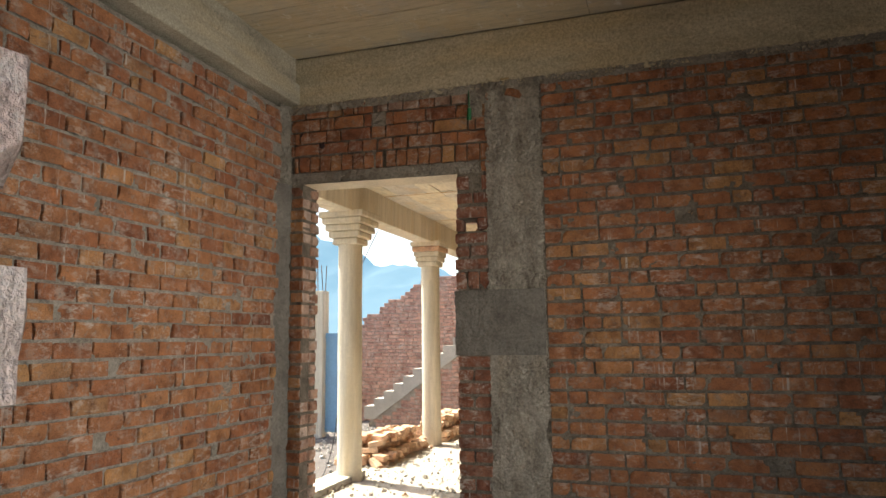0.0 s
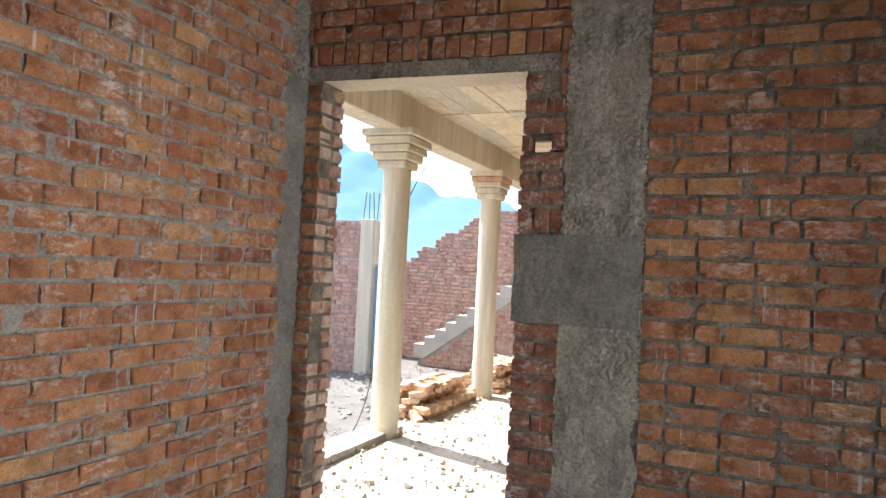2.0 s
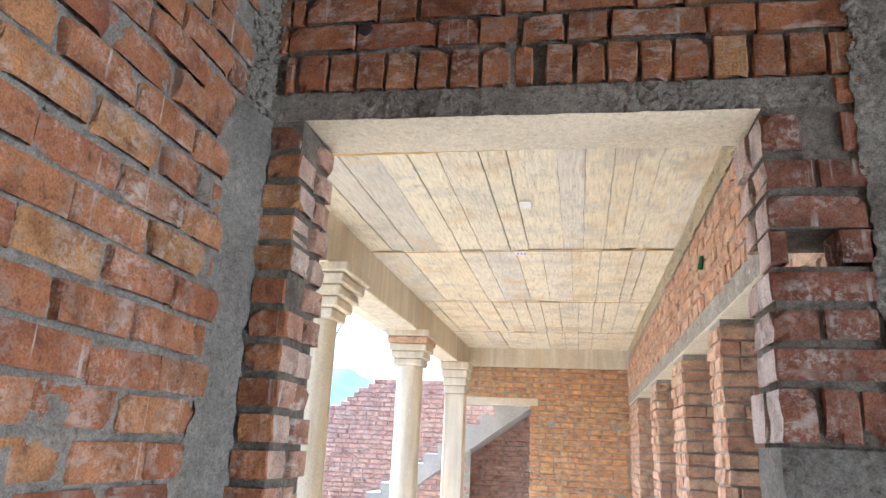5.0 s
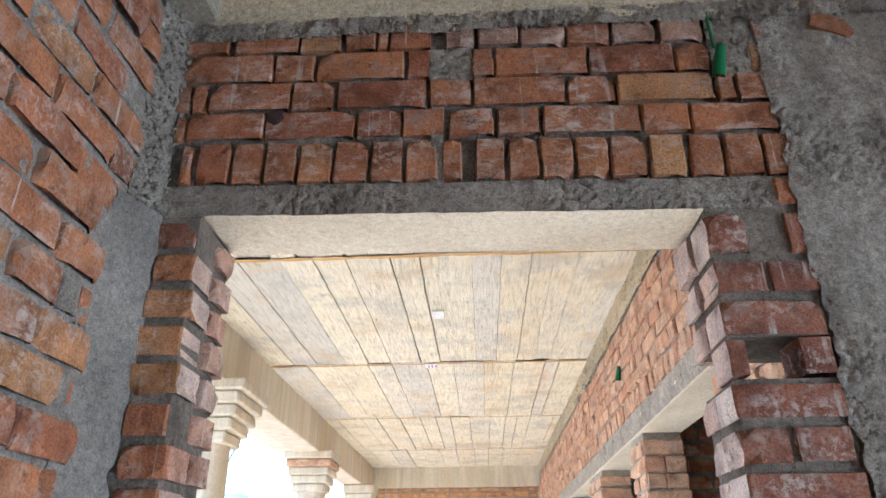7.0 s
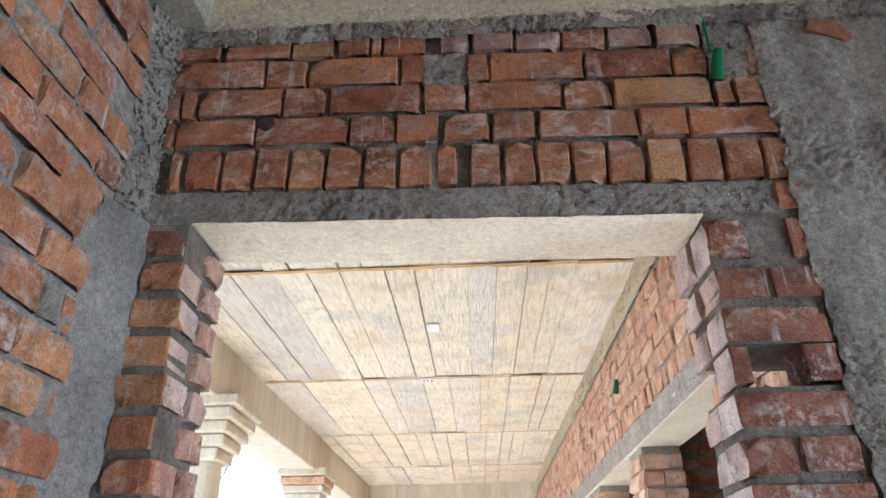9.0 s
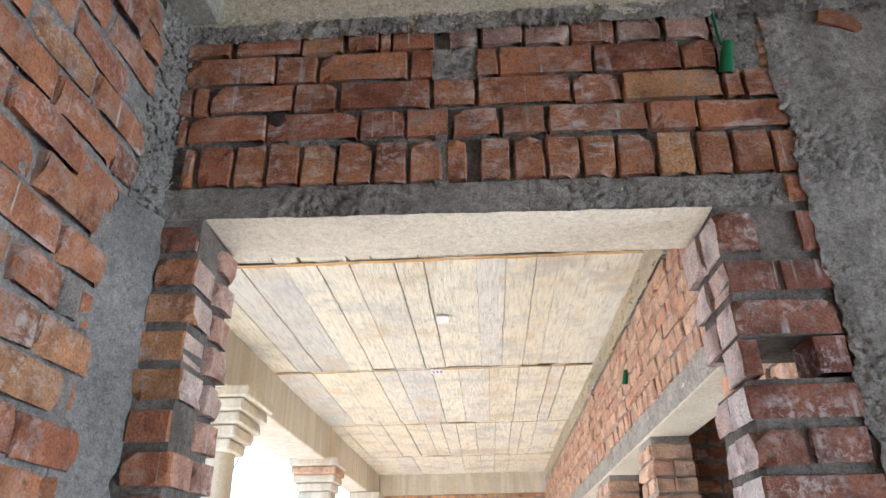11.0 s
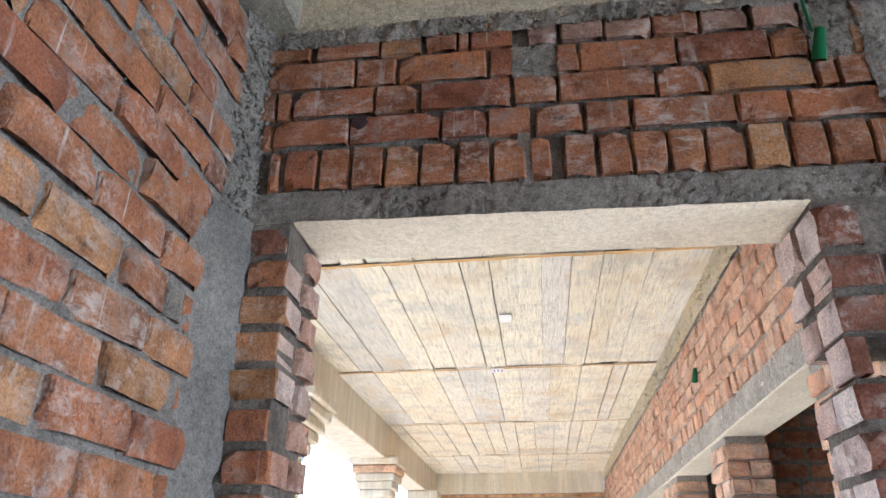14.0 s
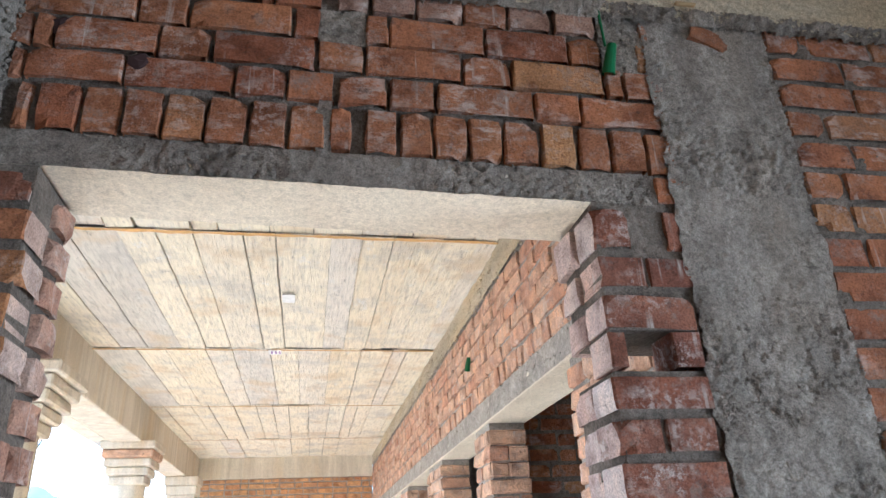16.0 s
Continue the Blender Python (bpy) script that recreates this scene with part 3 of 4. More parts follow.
rough_sheet("plaster_block", (DOOR1 - 0.012, -0.014, PLASTER_BOT), (1, 0, 0), (0, 0, 1), 0.63, PLASTER_TOP - PLASTER_BOT, 0.008, 0.004, smooth_cement, front, 0.006, 4.0, 11.0, 0.005)
rough_sheet("plaster_block", (DOOR1 - 0.006, T, PLASTER_BOT), (0, -1, 0), (0, 0, 1), T + 0.006, PLASTER_TOP - PLASTER_BOT, 0.012, 0.003, smooth_cement, front, 0.004, 6.0)
crumbs("pebbles", (DOOR1 + 0.1, -0.014, PLASTER_BOT), (1, 0, 0), (0, 0, 1), 0.5, 0.43, 700, 0.003, 0.009, smooth_cement, front, 37, 0.0, lambda a, c: 1.0 if noise.noise(Vector((a * 3.0, c * 2.0, 5.0))) > 0.12 else 0.04)
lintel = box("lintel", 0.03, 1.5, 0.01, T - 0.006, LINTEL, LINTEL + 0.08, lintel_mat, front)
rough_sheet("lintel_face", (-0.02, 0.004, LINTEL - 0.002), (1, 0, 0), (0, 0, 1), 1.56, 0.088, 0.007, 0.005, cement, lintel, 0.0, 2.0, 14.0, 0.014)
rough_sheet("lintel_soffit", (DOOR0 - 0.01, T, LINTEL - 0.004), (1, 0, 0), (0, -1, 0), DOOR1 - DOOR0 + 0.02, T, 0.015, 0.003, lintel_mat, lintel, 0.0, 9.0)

crumbs("pebbles", (0.0, 0.002, LINTEL + 0.002), (1, 0, 0), (0, 0, 1), 1.54, 0.082, 1500, 0.002, 0.006, cement, lintel, 38, 0.0, lambda a, c: 1.0 if a > 0.9 or c > 0.85 else 0.3)
for ob in (lintel, *lintel.children):
    for v in ob.data.vertices:
        v.co.z += sag(v.co.x)

# room: tie beams, ceiling, rear and right walls
# warm floor bounce put into the tone made for the door beam
tie_mat = rough_material("yellowed_concrete", (0.42, 0.36, 0.25), (0.64, 0.56, 0.41), (0.6, 0.47, 0.28), 0.7, 1.0, (0.6, 0.6, 3.0))
beam_door = structure(box("beam_door_wall", -T, RIGHT, 0.0, T + 0.02, BEAM, CEIL, tie_mat, bevel=0.006), "board-marked concrete tie beam over the door wall")
rough_sheet("beam_face", (0.0, -0.008, BEAM - 0.02), (1, 0, 0), (0, 0, 1), RIGHT, CEIL - BEAM, 0.03, 0.008, tie_mat, beam_door, 0.0, 1.0, 6.0)
rough_sheet("mortar_lip", (0.0, -0.012, BEAM - 0.045), (1, 0, 0), (0, 0, 1), RIGHT, 0.06, 0.009, 0.012, cement, beam_door, 0.0, 12.0, 20.0, 0.018)
crumbs("mortar_lumps", (0.0, -0.012, BEAM - 0.04), (1, 0, 0), (0, 0, 1), 2.6, 0.06, 1500, 0.003, 0.011, cement, beam_door, 39)
beam_left = structure(box("beam_left_wall", -T, 0.1, BACK, -0.004, BEAM + 0.03, BEAM + 0.2, beam_mat, bevel=0.008), "grey concrete tie beam along the brick wall")
box("upper_band", -T, 0.06, BACK, -0.004, BEAM + 0.2, CEIL + 0.03, beam_mat, beam_left, 0.005)


def boards(name, x0, x1, y0, y1, z, along, width, length, first, mat, label, gap=0.0045, known={}):
    """A slab underside cast on boards: each board's print has its own level and open joints between."""
    r = random.Random(len(name))
    verts, faces = [], []
    s0, s1, l0, l1 = (x0, x1, y0, y1) if along == "y" else (y0, y1, x0, x1)
    stops = [l0] + [p for p in [first + length * i for i in range(20)] if l0 < p < l1] + [l1]
    for bay, (p, q) in enumerate(zip(stops, stops[1:])):
        seams = list(known.get(bay, ()))
        a = s0
        while not seams or seams[-1] < s1 - 0.01:
            a += width * r.uniform(0.6, 1.35)
            if bay not in known or a > seams[-1] + 0.1:
                seams.append(min(a, s1))
        a = s0
        for e in seams:
            lev = r.uniform(-0.006, 0.006)
            g = gap * r.choice((0.15, 0.4, 0.8, 1.4, 2.4))
            n = max(3, int((q - p) / 0.09))
            k = len(verts)
            for i in range(n + 1):
                l = p + 0.004 + (q - p - 0.008) * i / n
                wave = [0.005 * noise.noise(Vector((x * 9.0, l * 7.0, z))) + 0.003 * noise.noise(Vector((x * 9.0, l * 31.0, z))) for x in (a, e)]
                lo, hi = a + g / 2 + wave[0], e - g / 2 + wave[1] - 0.6 * max(0.0, gap * (noise.noise(Vector((e * 5.0, l * 2.3, 4.0))) - 0.1) * 3.0)
                dz = lev + 0.003 * noise.noise(Vector((a * 7.0, l * 1.7, 1.0)))
                for x, h in ((lo, 0.03), (lo, dz), (hi, dz), (hi, 0.03)):
                    verts.append((x, l, z + h) if along == "y" else (l, x, z + h))
            flip = along != "y"
            for i in range(n):
                for c in range(3):
                    f = (k + 4 * i + c, k + 4 * i + 4 + c, k + 4 * i + 5 + c, k + 4 * i + 1 + c)
                    faces.append(tuple(reversed(f)) if flip else f)
            a = e
    ob = structure(ob_from(name, verts, faces, mat), label)
    return ob


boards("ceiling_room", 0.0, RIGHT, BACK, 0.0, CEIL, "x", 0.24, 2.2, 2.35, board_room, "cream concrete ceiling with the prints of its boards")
structure(box("roof_room", -0.3, RIGHT + 0.3, BACK - 0.3, 0.25, CEIL + 0.02, CEIL + 0.18, beam_mat), "concrete roof slab over the room")
rear = structure(box("wall_rear", -T, 2.44, BACK, BACK + T, -0.3, CEIL + 0.03, mortar), "brick wall beside the wide opening into the room")
# unseen side and head, sized to hold light off the door wall
box("wall_rear_side", 3.6, RIGHT, BACK, BACK + T, -0.3, CEIL + 0.03, mortar, rear)
box("wall_rear_over", 2.44, 3.6, BACK, BACK + T, 2.5, CEIL + 0.03, mortar, rear)
fb = Face((2.474, BACK, 0), (0, 1, 0))
# pier's white bricks hold the daylight from behind in their colour
emit(lay(fb, [(z0, z1, [(0.0, 0.225)]) for z0, z1, _ in courses(0, 0.23, FLOOR, 2.5, seed=5)], brick_white, 0.0, 0.11, 2.0), rear, lambda p: 0)
# unseen wall; its window opening is added to let fill light in
right = structure(box("wall_right", RIGHT, RIGHT + T, BACK, T, -0.3, 0.8, mortar), "unseen brick wall with a wide window opening added for light")
box("wall_right_over", RIGHT, RIGHT + T, BACK, T, 2.4, CEIL + 0.03, mortar, right)
box("wall_right_pier", RIGHT, RIGHT + T, BACK, -2.7, 0.8, 2.4, mortar, right)
box("wall_right_pier", RIGHT, RIGHT + T, -1.1, T, 0.8, 2.4, mortar, right)

# veranda: slab, beam, columns
boards("ceiling_eave", -2.0, -1.19, 0.26, END + 0.5, SLAB, "y", 0.2, 2.1, 1.9, board_mat, "cream board-marked underside of the projecting eave")
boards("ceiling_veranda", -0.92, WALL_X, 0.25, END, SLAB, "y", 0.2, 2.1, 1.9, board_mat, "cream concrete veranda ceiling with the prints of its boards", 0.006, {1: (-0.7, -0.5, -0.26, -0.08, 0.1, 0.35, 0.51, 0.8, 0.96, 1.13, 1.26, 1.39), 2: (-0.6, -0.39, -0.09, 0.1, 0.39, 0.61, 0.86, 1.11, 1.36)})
structure(box("roof_veranda", -2.02, WALL_X + 4.0, 0.26, END + 0.6, SLAB + 0.02, SLAB + 0.18, beam_mat), "concrete roof slab over the veranda")
bv = structure(box("beam_veranda", -1.19, -0.9, 0.25, END + 0.23, 3.28, SLAB + 0.02, column_mat, bevel=0.008), "cream concrete beam carried by the columns")
be = structure(box("beam_end", -0.9, WALL_X, END - 0.03, END + T, 3.34, SLAB + 0.01, column_mat, bevel=0.006), "cream concrete beam over the end wall")
for i, y in enumerate((1.9, 4.0, 6.1, 8.2)):
    seep = rough_sheet("seep_line", (-0.9, y - 0.012, SLAB - 0.013), (0, 1, 0), (1, 0, 0), 0.03, 2.59, 0.012, 0.0015, rust_mat, bv, 0.012, i * 3.0)


def round_column(x, y, grow, top=2.89, base=0.0):
    ob = new("column")
    ob.location = (x, y, base)
    bm = bmesh.new()
    seg, rings = 28, 24
    grid = []
    for j in range(rings + 1):
        z = (top - base) * j / rings
        r0 = 0.15 + 0.006 * noise.noise(Vector((x, y, z * 1.3)))
        if j == 0:
            r0 += 0.012
        grid.append([bm.verts.new(((r0 + 0.003 * noise.noise(Vector((i * 1.7, z * 0.6, y)))) * math.cos(2 * math.pi * i / seg), (r0 + 0.003 * noise.noise(Vector((i * 1.7, z * 0.6, y)))) * math.sin(2 * math.pi * i / seg), z)) for i in range(seg)])
    for a, b in zip(grid, grid[1:]):
        for i in range(seg):
            f = bm.faces.new((a[i], a[(i + 1) % seg], b[(i + 1) % seg], b[i]))
            f.smooth = True
    part("shaft", bm, column_mat, ob)
    capital(ob, top - base, 3.30 - top, grow=grow)
    return tagged(ob, "round cream concrete column with a stepped brick capital", "column", "columns along the veranda")


def capital(ob, z, height, tiers=5, half=0.17, grow=0.135):
    for k in range(tiers):
        s = half + grow * (k / (tiers - 1)) ** 0.9
        h = height / tiers
        bm = bmesh.new()
        add_box(bm, -s, s, -s, s, z + k * h, z + (k + 1) * h - 0.004, 0.012)
        for v in bm.verts:
            v.co += Vector((noise.noise(v.co * 13 + Vector((k, 0, 0))), noise.noise(v.co * 13 + Vector((0, k, 5))), 0)) * 0.012
        part("capital_tier", bm, brick_fresh if grow < 0.1 and k == tiers - 2 else column_mat, ob, "mortar-smeared corbelled tier")


for (x, y), grow in zip(COLS, (0.135, 0.09)):
    round_column(x, y, grow)
square = new("column")
square.location = (*COLS[2], 0)
box("shaft", -0.15, 0.15, -0.13, 0.13, 0, 2.8, column_mat, square, 0.012)
for k in range(4):
    s = 0.16 + 0.02 * k
    box("capital_tier", -s, s, -s, s, 2.8 + k * 0.12, 2.8 + k * 0.12 + 0.116, column_mat, square, 0.01)
tagged(square, "square cream concrete column beside the end doorway", "column", "columns along the veranda")

# veranda: wall with door openings to the side rooms
OPEN = ((1.15, 2.47), (2.83, 3.97), (4.62, 5.9), (6.5, 8.3))
LV = 2.78
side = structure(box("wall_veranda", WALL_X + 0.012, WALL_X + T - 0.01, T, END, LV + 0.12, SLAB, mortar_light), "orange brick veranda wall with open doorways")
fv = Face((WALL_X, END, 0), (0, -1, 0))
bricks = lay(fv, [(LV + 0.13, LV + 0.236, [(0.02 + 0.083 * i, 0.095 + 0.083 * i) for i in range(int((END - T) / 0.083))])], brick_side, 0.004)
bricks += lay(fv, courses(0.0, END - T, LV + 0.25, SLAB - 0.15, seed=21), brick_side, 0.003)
top_strip = rough_sheet("top_band", (WALL_X - 0.006, END, SLAB - 0.16), (0, -1, 0), (0, 0, 1), END - T, 0.17, 0.03, 0.01, tie_mat, side, 0.0, 2.0)
band = box("lintel_band", WALL_X - 0.006, WALL_X + T, T, END, LV, LV + 0.12, lintel_mat, side, 0.004)
rough_sheet("band_face", (WALL_X - 0.01, END, LV + 0.004), (0, -1, 0), (0, 0, 1), END - T, 0.122, 0.02, 0.006, mortar_light, side, 0.0, 7.0, 14.0)
crumbs("mortar_lumps", (WALL_X - 0.01, 5.0, LV + 0.01), (0, -1, 0), (0, 0, 1), 5.0 - T, 0.13, 900, 0.003, 0.01, mortar_light, side, 41)
crumbs("mortar_lumps", (WALL_X - 0.008, 6.0, SLAB - 0.2), (0, -1, 0), (0, 0, 1), 6.0 - T, 0.19, 1500, 0.003, 0.013, tie_mat, side, 42)
piers, prev = [], T
for a, b in OPEN:
    piers.append((prev, a))
    prev = b
piers.append((prev, END))
for a, b in piers:
    box("pier_core", WALL_X + 0.012, WALL_X + T - 0.012, a + 0.012, b - 0.012, 0, LV, mortar_light, side)
    bricks += lay(fv, courses(END - b, END - a, 0.0, LV, seed=int(a * 10)), brick_side, 0.003)
    fp = Face((WALL_X, a, 0), (1, 0, 0))
    bricks += lay(fp, courses(0.0, T, 0.0, LV, seed=int(a * 20)), brick_side, 0.003)
emit(bricks, side, lambda p: p.y - 0.5 * p.z, 300)
partition = structure(box("wall_partition", WALL_X + T, 5.5, 2.6, 2.8, 0, SLAB, mortar), "brick partition between the side rooms")
emit(lay(Face((WALL_X + T, 2.588, 0), (1, 0, 0)), courses(0, 3.5, 0, SLAB, seed=31), brick_mat), partition, lambda p: p.x - p.z, 120)
structure(box("wall_side_rooms", 5.5, 5.7, T, END + 0.2, -0.3, SLAB, mortar_light), "plain rear wall of the side rooms")
structure(box("wall_side_rooms_end", WALL_X + T, 5.5, END, END + 0.2, -0.3, SLAB, mortar_light), "plain end wall of the side rooms")
for y in (4.3, 6.5):
    structure(box("wall_partition", WALL_X + T, 5.5, y, y + 0.2, 0, SLAB, mortar_light), "brick partition between the side rooms")

# veranda: end wall with its doorway
FD = 0.14
endw = structure(box("wall_end", FD + 0.01, WALL_X, END + 0.012, END + T, 0, 3.34, mortar_light), "ochre brick end wall with a doorway")
box("wall_end_over", -0.96, FD + 0.01, END + 0.012, END + T - 0.01, 2.84, 3.34, mortar_light, endw)
box("lintel", -0.96, FD + 0.12, END - 0.004, END + T, 2.72, 2.84, lintel_mat, endw, 0.004)
fe = Face((-0.96, END, 0), (1, 0, 0))
rows = cut(courses(0.0, WALL_X + 0.96, 0.0, 3.34, joint=0.02, seed=41), -0.1, FD + 0.96, -0.1, 2.84)
for a, z0 in ((0.42, 2.4), (1.45, 2.36), (1.5, 1.3)):
    rows = cut(rows, a + 0.96, a + 1.08, z0, z0 + 0.1)
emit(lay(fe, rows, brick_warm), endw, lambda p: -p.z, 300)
fer = Face((FD, END + T, 0), (0, -1, 0))
emit(lay(fer, courses(0.0, T, 0.0, 2.72, seed=43), brick_warm, 0.003), endw, lambda p: -p.z)

# yard: stair with its walls
SY, SX0, RISE, RUN = 10.45, -4.15, 0.172, 0.243
stair = structure(new("stair"), "bare concrete stair flight rising beside a brick wall")
N = 20
profile = []
for i in range(N):
    profile += [(SX0 + i * RUN, 0.0 + i * RISE), (SX0 + i * RUN, (i + 1) * RISE)]
profile.append((SX0 + N * RUN, N * RISE))
bm = bmesh.new()
low = [(SX0 + N * RUN, N * RISE - 0.3), (SX0 + 0.25, -0.12), (SX0, -0.12)]
ring = [(x, z) for x, z in profile] + low
fa = [bm.verts.new((x, SY, z)) for x, z in ring]
fc = [bm.verts.new((x, SY + 1.1, z)) for x, z in ring]
bm.faces.new(fa)
bm.faces.new(list(reversed(fc)))
for i in range(len(ring)):
    j = (i + 1) % len(ring)
    bm.faces.new((fa[j], fa[i], fc[i], fc[j]))
part("flight", bm, stair_mat, stair)
under = structure(box("wall_under_stair", -4.0, -0.9, SY + 0.04, SY + 0.26, -0.3, 0.0, mortar_light), "brick wall below the stair flight")
rows = []
for z0, z1, cells in courses(0.0, 5.4, -0.3, 3.1, seed=51, bond="stretcher"):
    lim = max(0.1, 0.22 + (z1 + 0.12) / 0.707)
    rows.append((z0, z1, [(a, b) for a, b in cells if a > lim and b < 3.26]))
emit(lay(Face((SX0, SY + 0.02, 0), (1, 0, 0)), rows, brick_out), under, lambda p: -p.x, 150)
verts = [(SX0 + 0.1, SY + 0.034, -0.3), (-0.9, SY + 0.034, -0.3), (-0.9, SY + 0.034, 2.0), (SX0 + 0.1, SY + 0.034, -0.2)]
ob_from("mortar_face", verts, [(0, 1, 2, 3)], mortar_light, under)
WY = SY + 1.1
stair_wall = structure(box("wall_stair", -6.5, 2.0, WY + 0.02, WY + 0.22, -0.3, 0.9, mortar_light), "tall brick wall with a stepped top beside the stair")
rows = []
top = lambda x: min(3.25, max(1.6, 2.42 + (x + 4.45) * 0.6))
for z0, z1, cells in courses(0.0, 8.5, -0.3, 3.3, seed=61, bond="stretcher"):
    rows.append((z0, z1, [(a, b) for a, b in cells if top(-6.5 + a) >= z1 - 0.02]))
for z0, z1, cells in rows:
    if z0 > 0.85 and cells:
        box("mortar_course", -6.5 + cells[0][0] + 0.01, 2.0, WY + 0.02, WY + 0.21, z0 - 0.01, z1 + 0.004, mortar_light, stair_wall)
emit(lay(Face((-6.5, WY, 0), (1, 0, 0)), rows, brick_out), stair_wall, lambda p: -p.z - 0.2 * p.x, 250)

# yard: boundary wall, post, gate
GY = 8.6
yard = structure(box("wall_yard", -9.0, -4.54, GY + 0.012, GY + 0.22, -0.3, 2.72, mortar_light), "pale pink brick boundary wall")
emit(lay(Face((-9.0, GY, 0), (1, 0, 0)), courses(0, 4.45, -0.3, 2.75, seed=71, bond="stretcher"), brick_out), yard, lambda p: -p.x, 200)
post = new("gate_post")
post.location = (-4.4, GY + 0.1, -0.3)
box("shaft", -0.15, 0.15, -0.14, 0.14, 0, 3.05, column_mat, post, 0.01)
for dx in (-0.1, 0.1):
    for dy in (-0.09, 0.09):
        bm = bmesh.new()
        bmesh.ops.create_cone(bm, segments=6, radius1=0.009, radius2=0.009, depth=0.55, matrix=pose(dx, dy, 3.32, rng.uniform(-5, 5), rng.uniform(-5, 5)))
        part("rebar", bm, steel_mat, post, "rusty bar standing out of the top")
tagged(post, "bare concrete gate post with steel bars sticking out", "post")
gate = new("sheet_gate")
gate.location = (-4.02, GY + 0.12, -0.25)
box("leaf", -0.28, 0.28, -0.01, 0.01, 0.05, 2.1, gate_mat, gate, 0.003)
for z in (0.1, 1.05, 2.0):
    box("rail", -0.28, 0.28, -0.03, -0.012, z, z + 0.05, gate_mat, gate, 0.003)
tagged(gate, "pale blue steel sheet gate between brick walls", "gate")

# low kerb along the open edge of the veranda
kerb = structure(rough_sheet("kerb", (-1.3, 0.3, 0.075), (1, 0, 0), (0, 1, 0), 0.33, 3.3, 0.03, 0.006, column_mat, None, 0.006, 4.0), "pale cement kerb along the veranda edge")
box("kerb_body", -1.3, -0.975, 0.3, 3.6, -0.02, 0.068, stair_mat, kerb, 0.01)

# loose bricks and rubble
def pile(x0, x1, y0, y1, z, layers, seed):
    r = random.Random(seed)
    for k in range(layers):
        sh = k * 0.07
        y = y0 + sh
        while y < y1 - sh:
            x = x0 + sh * 0.7
            while x < x1 - sh * 0.7:
                ob = new("loose_brick", brick_of(0.222, 0.074, 0.108, brick_fresh))
                ob.matrix_basis = pose(x, y, z + 0.038 + k * 0.078 , r.gauss(0, 7), r.gauss(0, 7), r.choice((0, 0, 90)) + r.gauss(0, 30))
                tagged(ob, "loose orange clay brick in a heap", "brick", "heap of bricks by the columns")
                x += 0.235 + r.uniform(0, 0.03)
            y += 0.14 + r.uniform(0, 0.05)


pile(-1.6, -0.92, 4.2, 5.95, 0.0, 5, 3)
pile(-1.5, -0.85, 6.6, 8.4, 0.0, 5, 5)


def rubble(name, x0, x1, y0, y1, z, count, small, big, mat, label, seed):
    r = random.Random(seed)
    verts, faces = [], []
    for _ in range(count):
        s = small * (big / small) ** (r.random() ** 2.5)
        c = Vector((r.uniform(x0, x1), r.uniform(y0, y1), z + s * 0.25))
        rot = Euler((r.uniform(0, 6), r.uniform(0, 6), r.uniform(0, 6))).to_matrix()
        k = len(verts)
        for dx in (-1, 1):
            for dy in (-1, 1):
                for dz in (-1, 1):
                    verts.append(c + rot @ Vector((dx * s * r.uniform(0.5, 1), dy * s * r.uniform(0.4, 0.8), dz * s * r.uniform(0.25, 0.6))) * 0.7)
        for f in ((0, 1, 3, 2), (4, 6, 7, 5), (0, 4, 5, 1), (2, 3, 7, 6), (0, 2, 6, 4), (1, 5, 7, 3)):
            faces.append(tuple(k + i for i in f))
    return tagged(ob_from(name, verts, faces, mat), label, "rubble", kind="stuff")


rubble("rubble", -1.2, 1.6, 0.4, 9.6, 0.002, 2600, 0.008, 0.045, ground_mat, "pale broken cement crumbs strewn over the floor", 1)
rubble("cement_chunks", -0.95, 0.9, 0.5, 3.2, 0.004, 120, 0.02, 0.06, column_mat, "pale flakes of broken cement on the veranda floor", 6)
rubble("brick_crumbs", -1.2, 1.4, 0.5, 9.6, 0.003, 70, 0.015, 0.07, brick_fresh, "orange broken brick bits on the dusty floor", 2)
rubble("yard_rubble", -6.0, -1.4, 1.5, 10.0, -0.3, 900, 0.02, 0.1, stair_mat, "grey rubble strewn over the yard", 4)


# cables, pipes and small things
def tube(name, points, radius, mat, label, category, parent=None):
    cu = bpy.data.curves.new(name, "CURVE")
    cu.dimensions, cu.bevel_depth, cu.bevel_resolution = "3D", radius, 2
    sp = cu.splines.new("NURBS")
    sp.points.add(len(points) - 1)
    for p, q in zip(sp.points, points):
        p.co = (*q, 1)
    sp.use_endpoint_u, sp.order_u = True, 3
    cu.materials.append(mat)
    ob = new(name, cu)
    ob.parent = parent
    if category:
        tagged(ob, label, category)
    return ob


tube("hanging_cable", [(-1.2, 4.5, 3.27), (-1.22, 4.25, 3.0), (-1.26, 3.95, 2.6), (-1.28, 3.75, 2.1), (-1.3, 3.55, 1.2), (-1.3, 3.3, 0.2), (-1.27, 2.9, 0.02)], 0.006, black_mat, "thin black cable hanging from the beam", "cable")


def conduit(where, m):
    ob = new("conduit_stub")
    bm = bmesh.new()
    bmesh.ops.create_cone(bm, cap_ends=False, segments=14, radius1=0.018, radius2=0.013, depth=0.085)
    bmesh.ops.create_cone(bm, cap_ends=False, segments=14, radius1=0.0145, radius2=0.0095, depth=0.085)
    part("pipe", bm, green_mat, ob)
    ob.matrix_basis = m
    return tagged(ob, "short green plastic conduit stub " + where, "pipe")


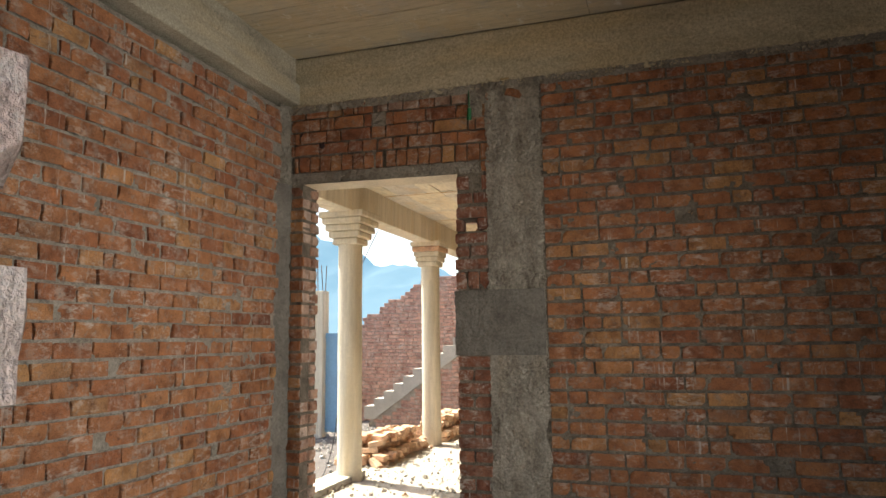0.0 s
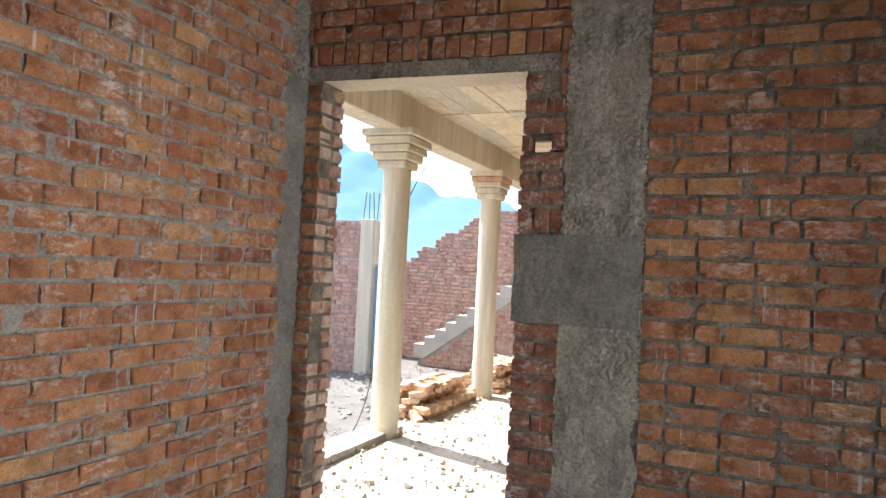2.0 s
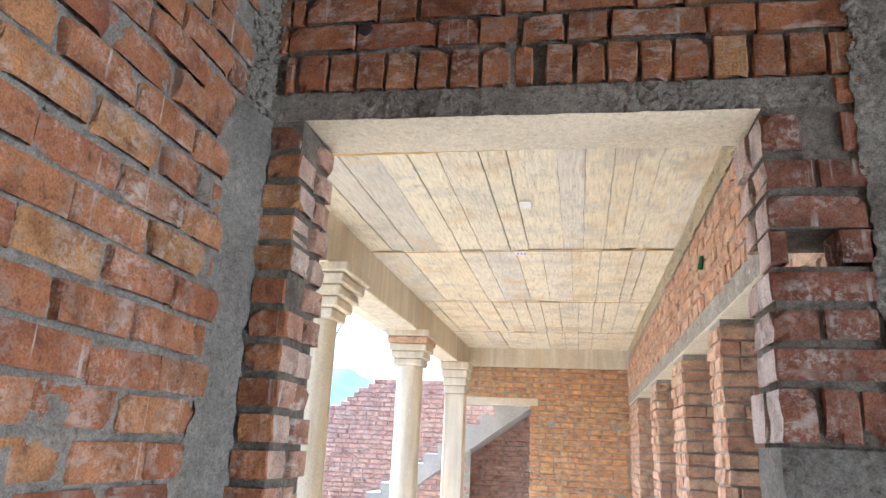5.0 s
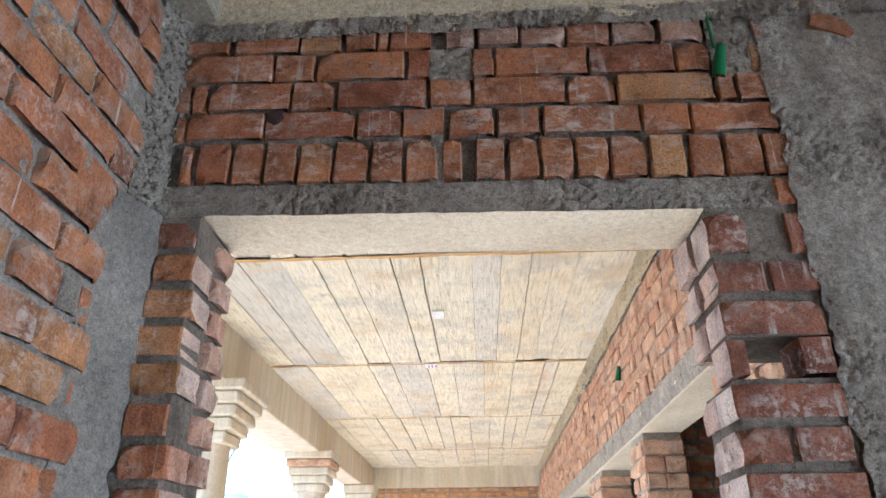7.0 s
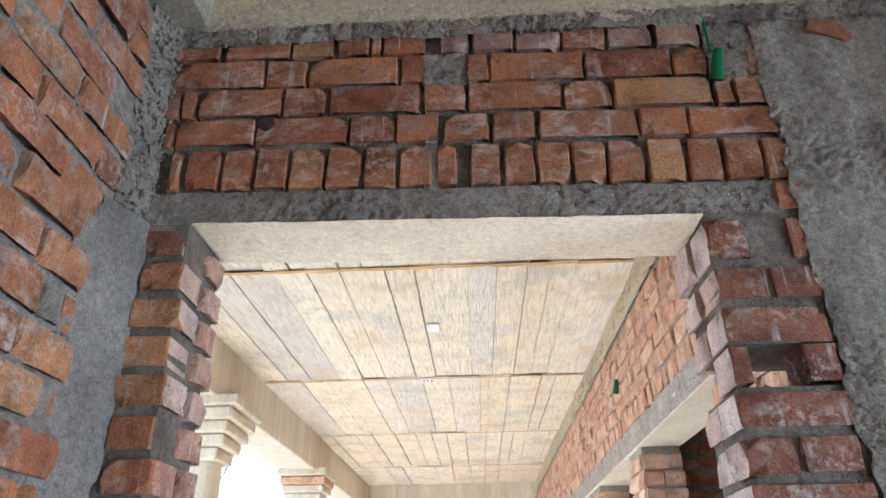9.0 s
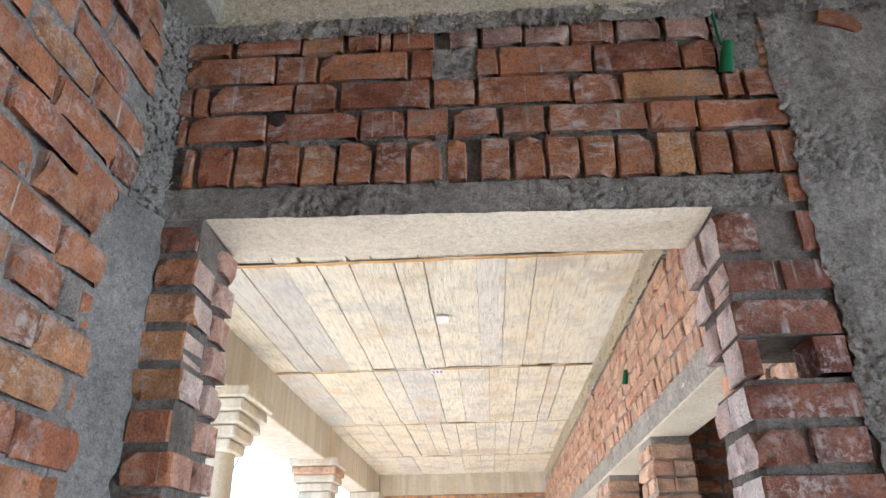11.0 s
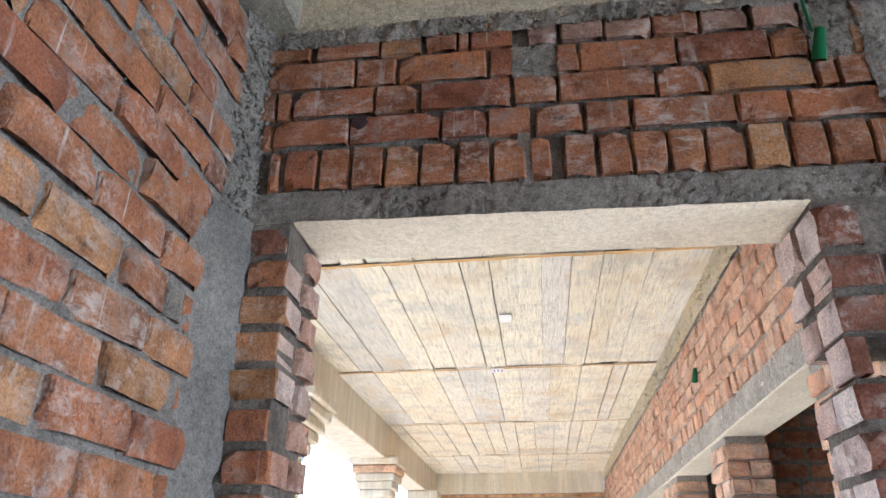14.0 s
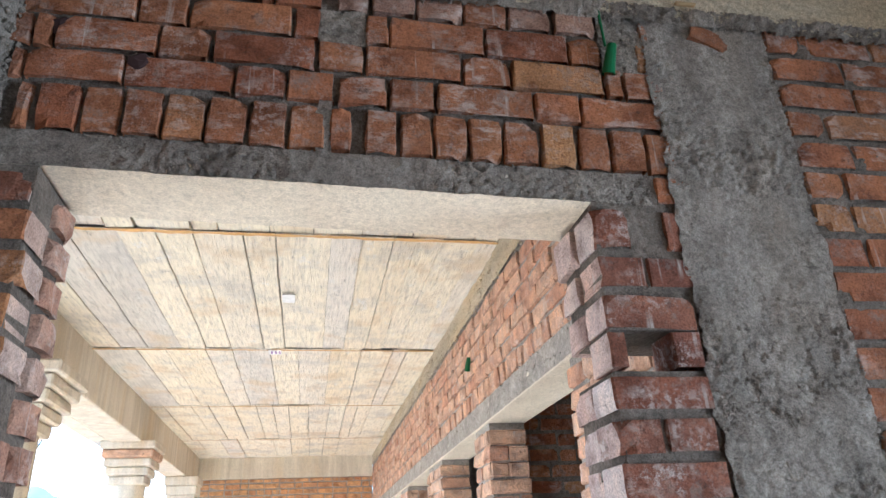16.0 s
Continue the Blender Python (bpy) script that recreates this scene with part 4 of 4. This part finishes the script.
conduit("set in mortar beside the brickwork", pose(1.478, -0.022, 3.285, 18, 8, 0))
conduit("poking from the veranda wall", pose(1.685, 2.78, 3.2, 6, 10, 0))
tube("conduit_groove", [(1.474, -0.01, 3.47), (1.474, -0.012, 3.41), (1.476, -0.012, 3.34)], 0.004, green_mat, "thin green conduit strip in the mortar", "pipe")
sheet = tagged(box("plaster_scrap", 0.52, 0.6, 2.76, 2.9, SLAB - 0.018, SLAB - 0.012, white_mat, None, 0.002), "white plaster scrap stuck to the ceiling", "scrap")
mark = tagged(box("paper_label", 0.38, 0.48, 4.0, 4.12, SLAB - 0.015, SLAB - 0.011, white_mat), "small white paper with purple marks on ceiling", "label")
for dx in (0.4, 0.43, 0.46):
    box("ink_bar", dx, dx + 0.012, 4.03, 4.09, SLAB - 0.018, SLAB - 0.0155, purple_mat, mark)
tagged(box("wood_sliver", 1.71, 1.774, -0.03, -0.016, 3.506, 3.516, wood_mat, None, 0.003), "thin wood sliver caught in the concrete", "sliver")
for x, z, s in ((0.115, 3.262, 0.024), (0.295, 3.172, 0.026)):
    bm = bmesh.new()
    bmesh.ops.create_icosphere(bm, subdivisions=2, radius=1, matrix=Matrix.Translation((x, 0.002, z)) @ Matrix.Diagonal((s, 0.006, s * 1.1, 1)))
    for v in bm.verts:
        v.co += Vector((noise.noise(v.co * 60), 0.3 * noise.noise(v.co * 70), noise.noise(v.co * 65 + Vector((3, 0, 0))))) * 0.012
    part("burnt_spot", bm, soot_mat, front, "dark burnt clay knot in a brick")
chip = new("brick_chip", worn_brick(0.13, 0.07, 0.05, 77, brick_mat, name="brick_chip"))
chip.matrix_basis = pose(1.8, 0.014, 3.405, 0, 20, 6)
tagged(chip, "brick chip embedded in the cast column", "brick")


# far hills beyond the yard
def hills():
    verts, faces = [], []
    nx, ny = 140, 26
    for j in range(ny + 1):
        for i in range(nx + 1):
            x = -900 + 1300 * i / nx
            f = j / ny
            crest = 74 + (-x - 277) * 0.32 + 16 * noise.noise(Vector((x * 0.006, 3.0, 0))) + 14 * noise.noise(Vector((x * 0.025, 9.0, 0)))
            h = max(4.0, crest) * f ** 1.15
            rough = 9 * f * (1 - f * 0.7) * noise.noise(Vector((x * 0.02, j * 0.5, 2))) + 5 * noise.noise(Vector((x * 0.08, j * 1.3, 4))) * f
            verts.append((x, 560 + f * 320, -5 + (h + rough) * 1.15))
    for j in range(ny):
        for i in range(nx):
            k = j * (nx + 1) + i
            faces.append((k, k + 1, k + nx + 2, k + nx + 1))
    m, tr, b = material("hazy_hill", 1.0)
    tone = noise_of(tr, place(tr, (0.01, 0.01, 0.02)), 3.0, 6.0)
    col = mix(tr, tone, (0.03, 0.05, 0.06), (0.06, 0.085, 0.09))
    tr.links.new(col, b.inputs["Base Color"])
    # distance haze put into the colour as an even blue glow
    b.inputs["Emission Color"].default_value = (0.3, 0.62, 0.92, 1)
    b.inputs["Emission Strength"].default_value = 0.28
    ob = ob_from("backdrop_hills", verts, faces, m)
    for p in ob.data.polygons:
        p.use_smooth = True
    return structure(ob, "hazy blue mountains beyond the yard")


hills()
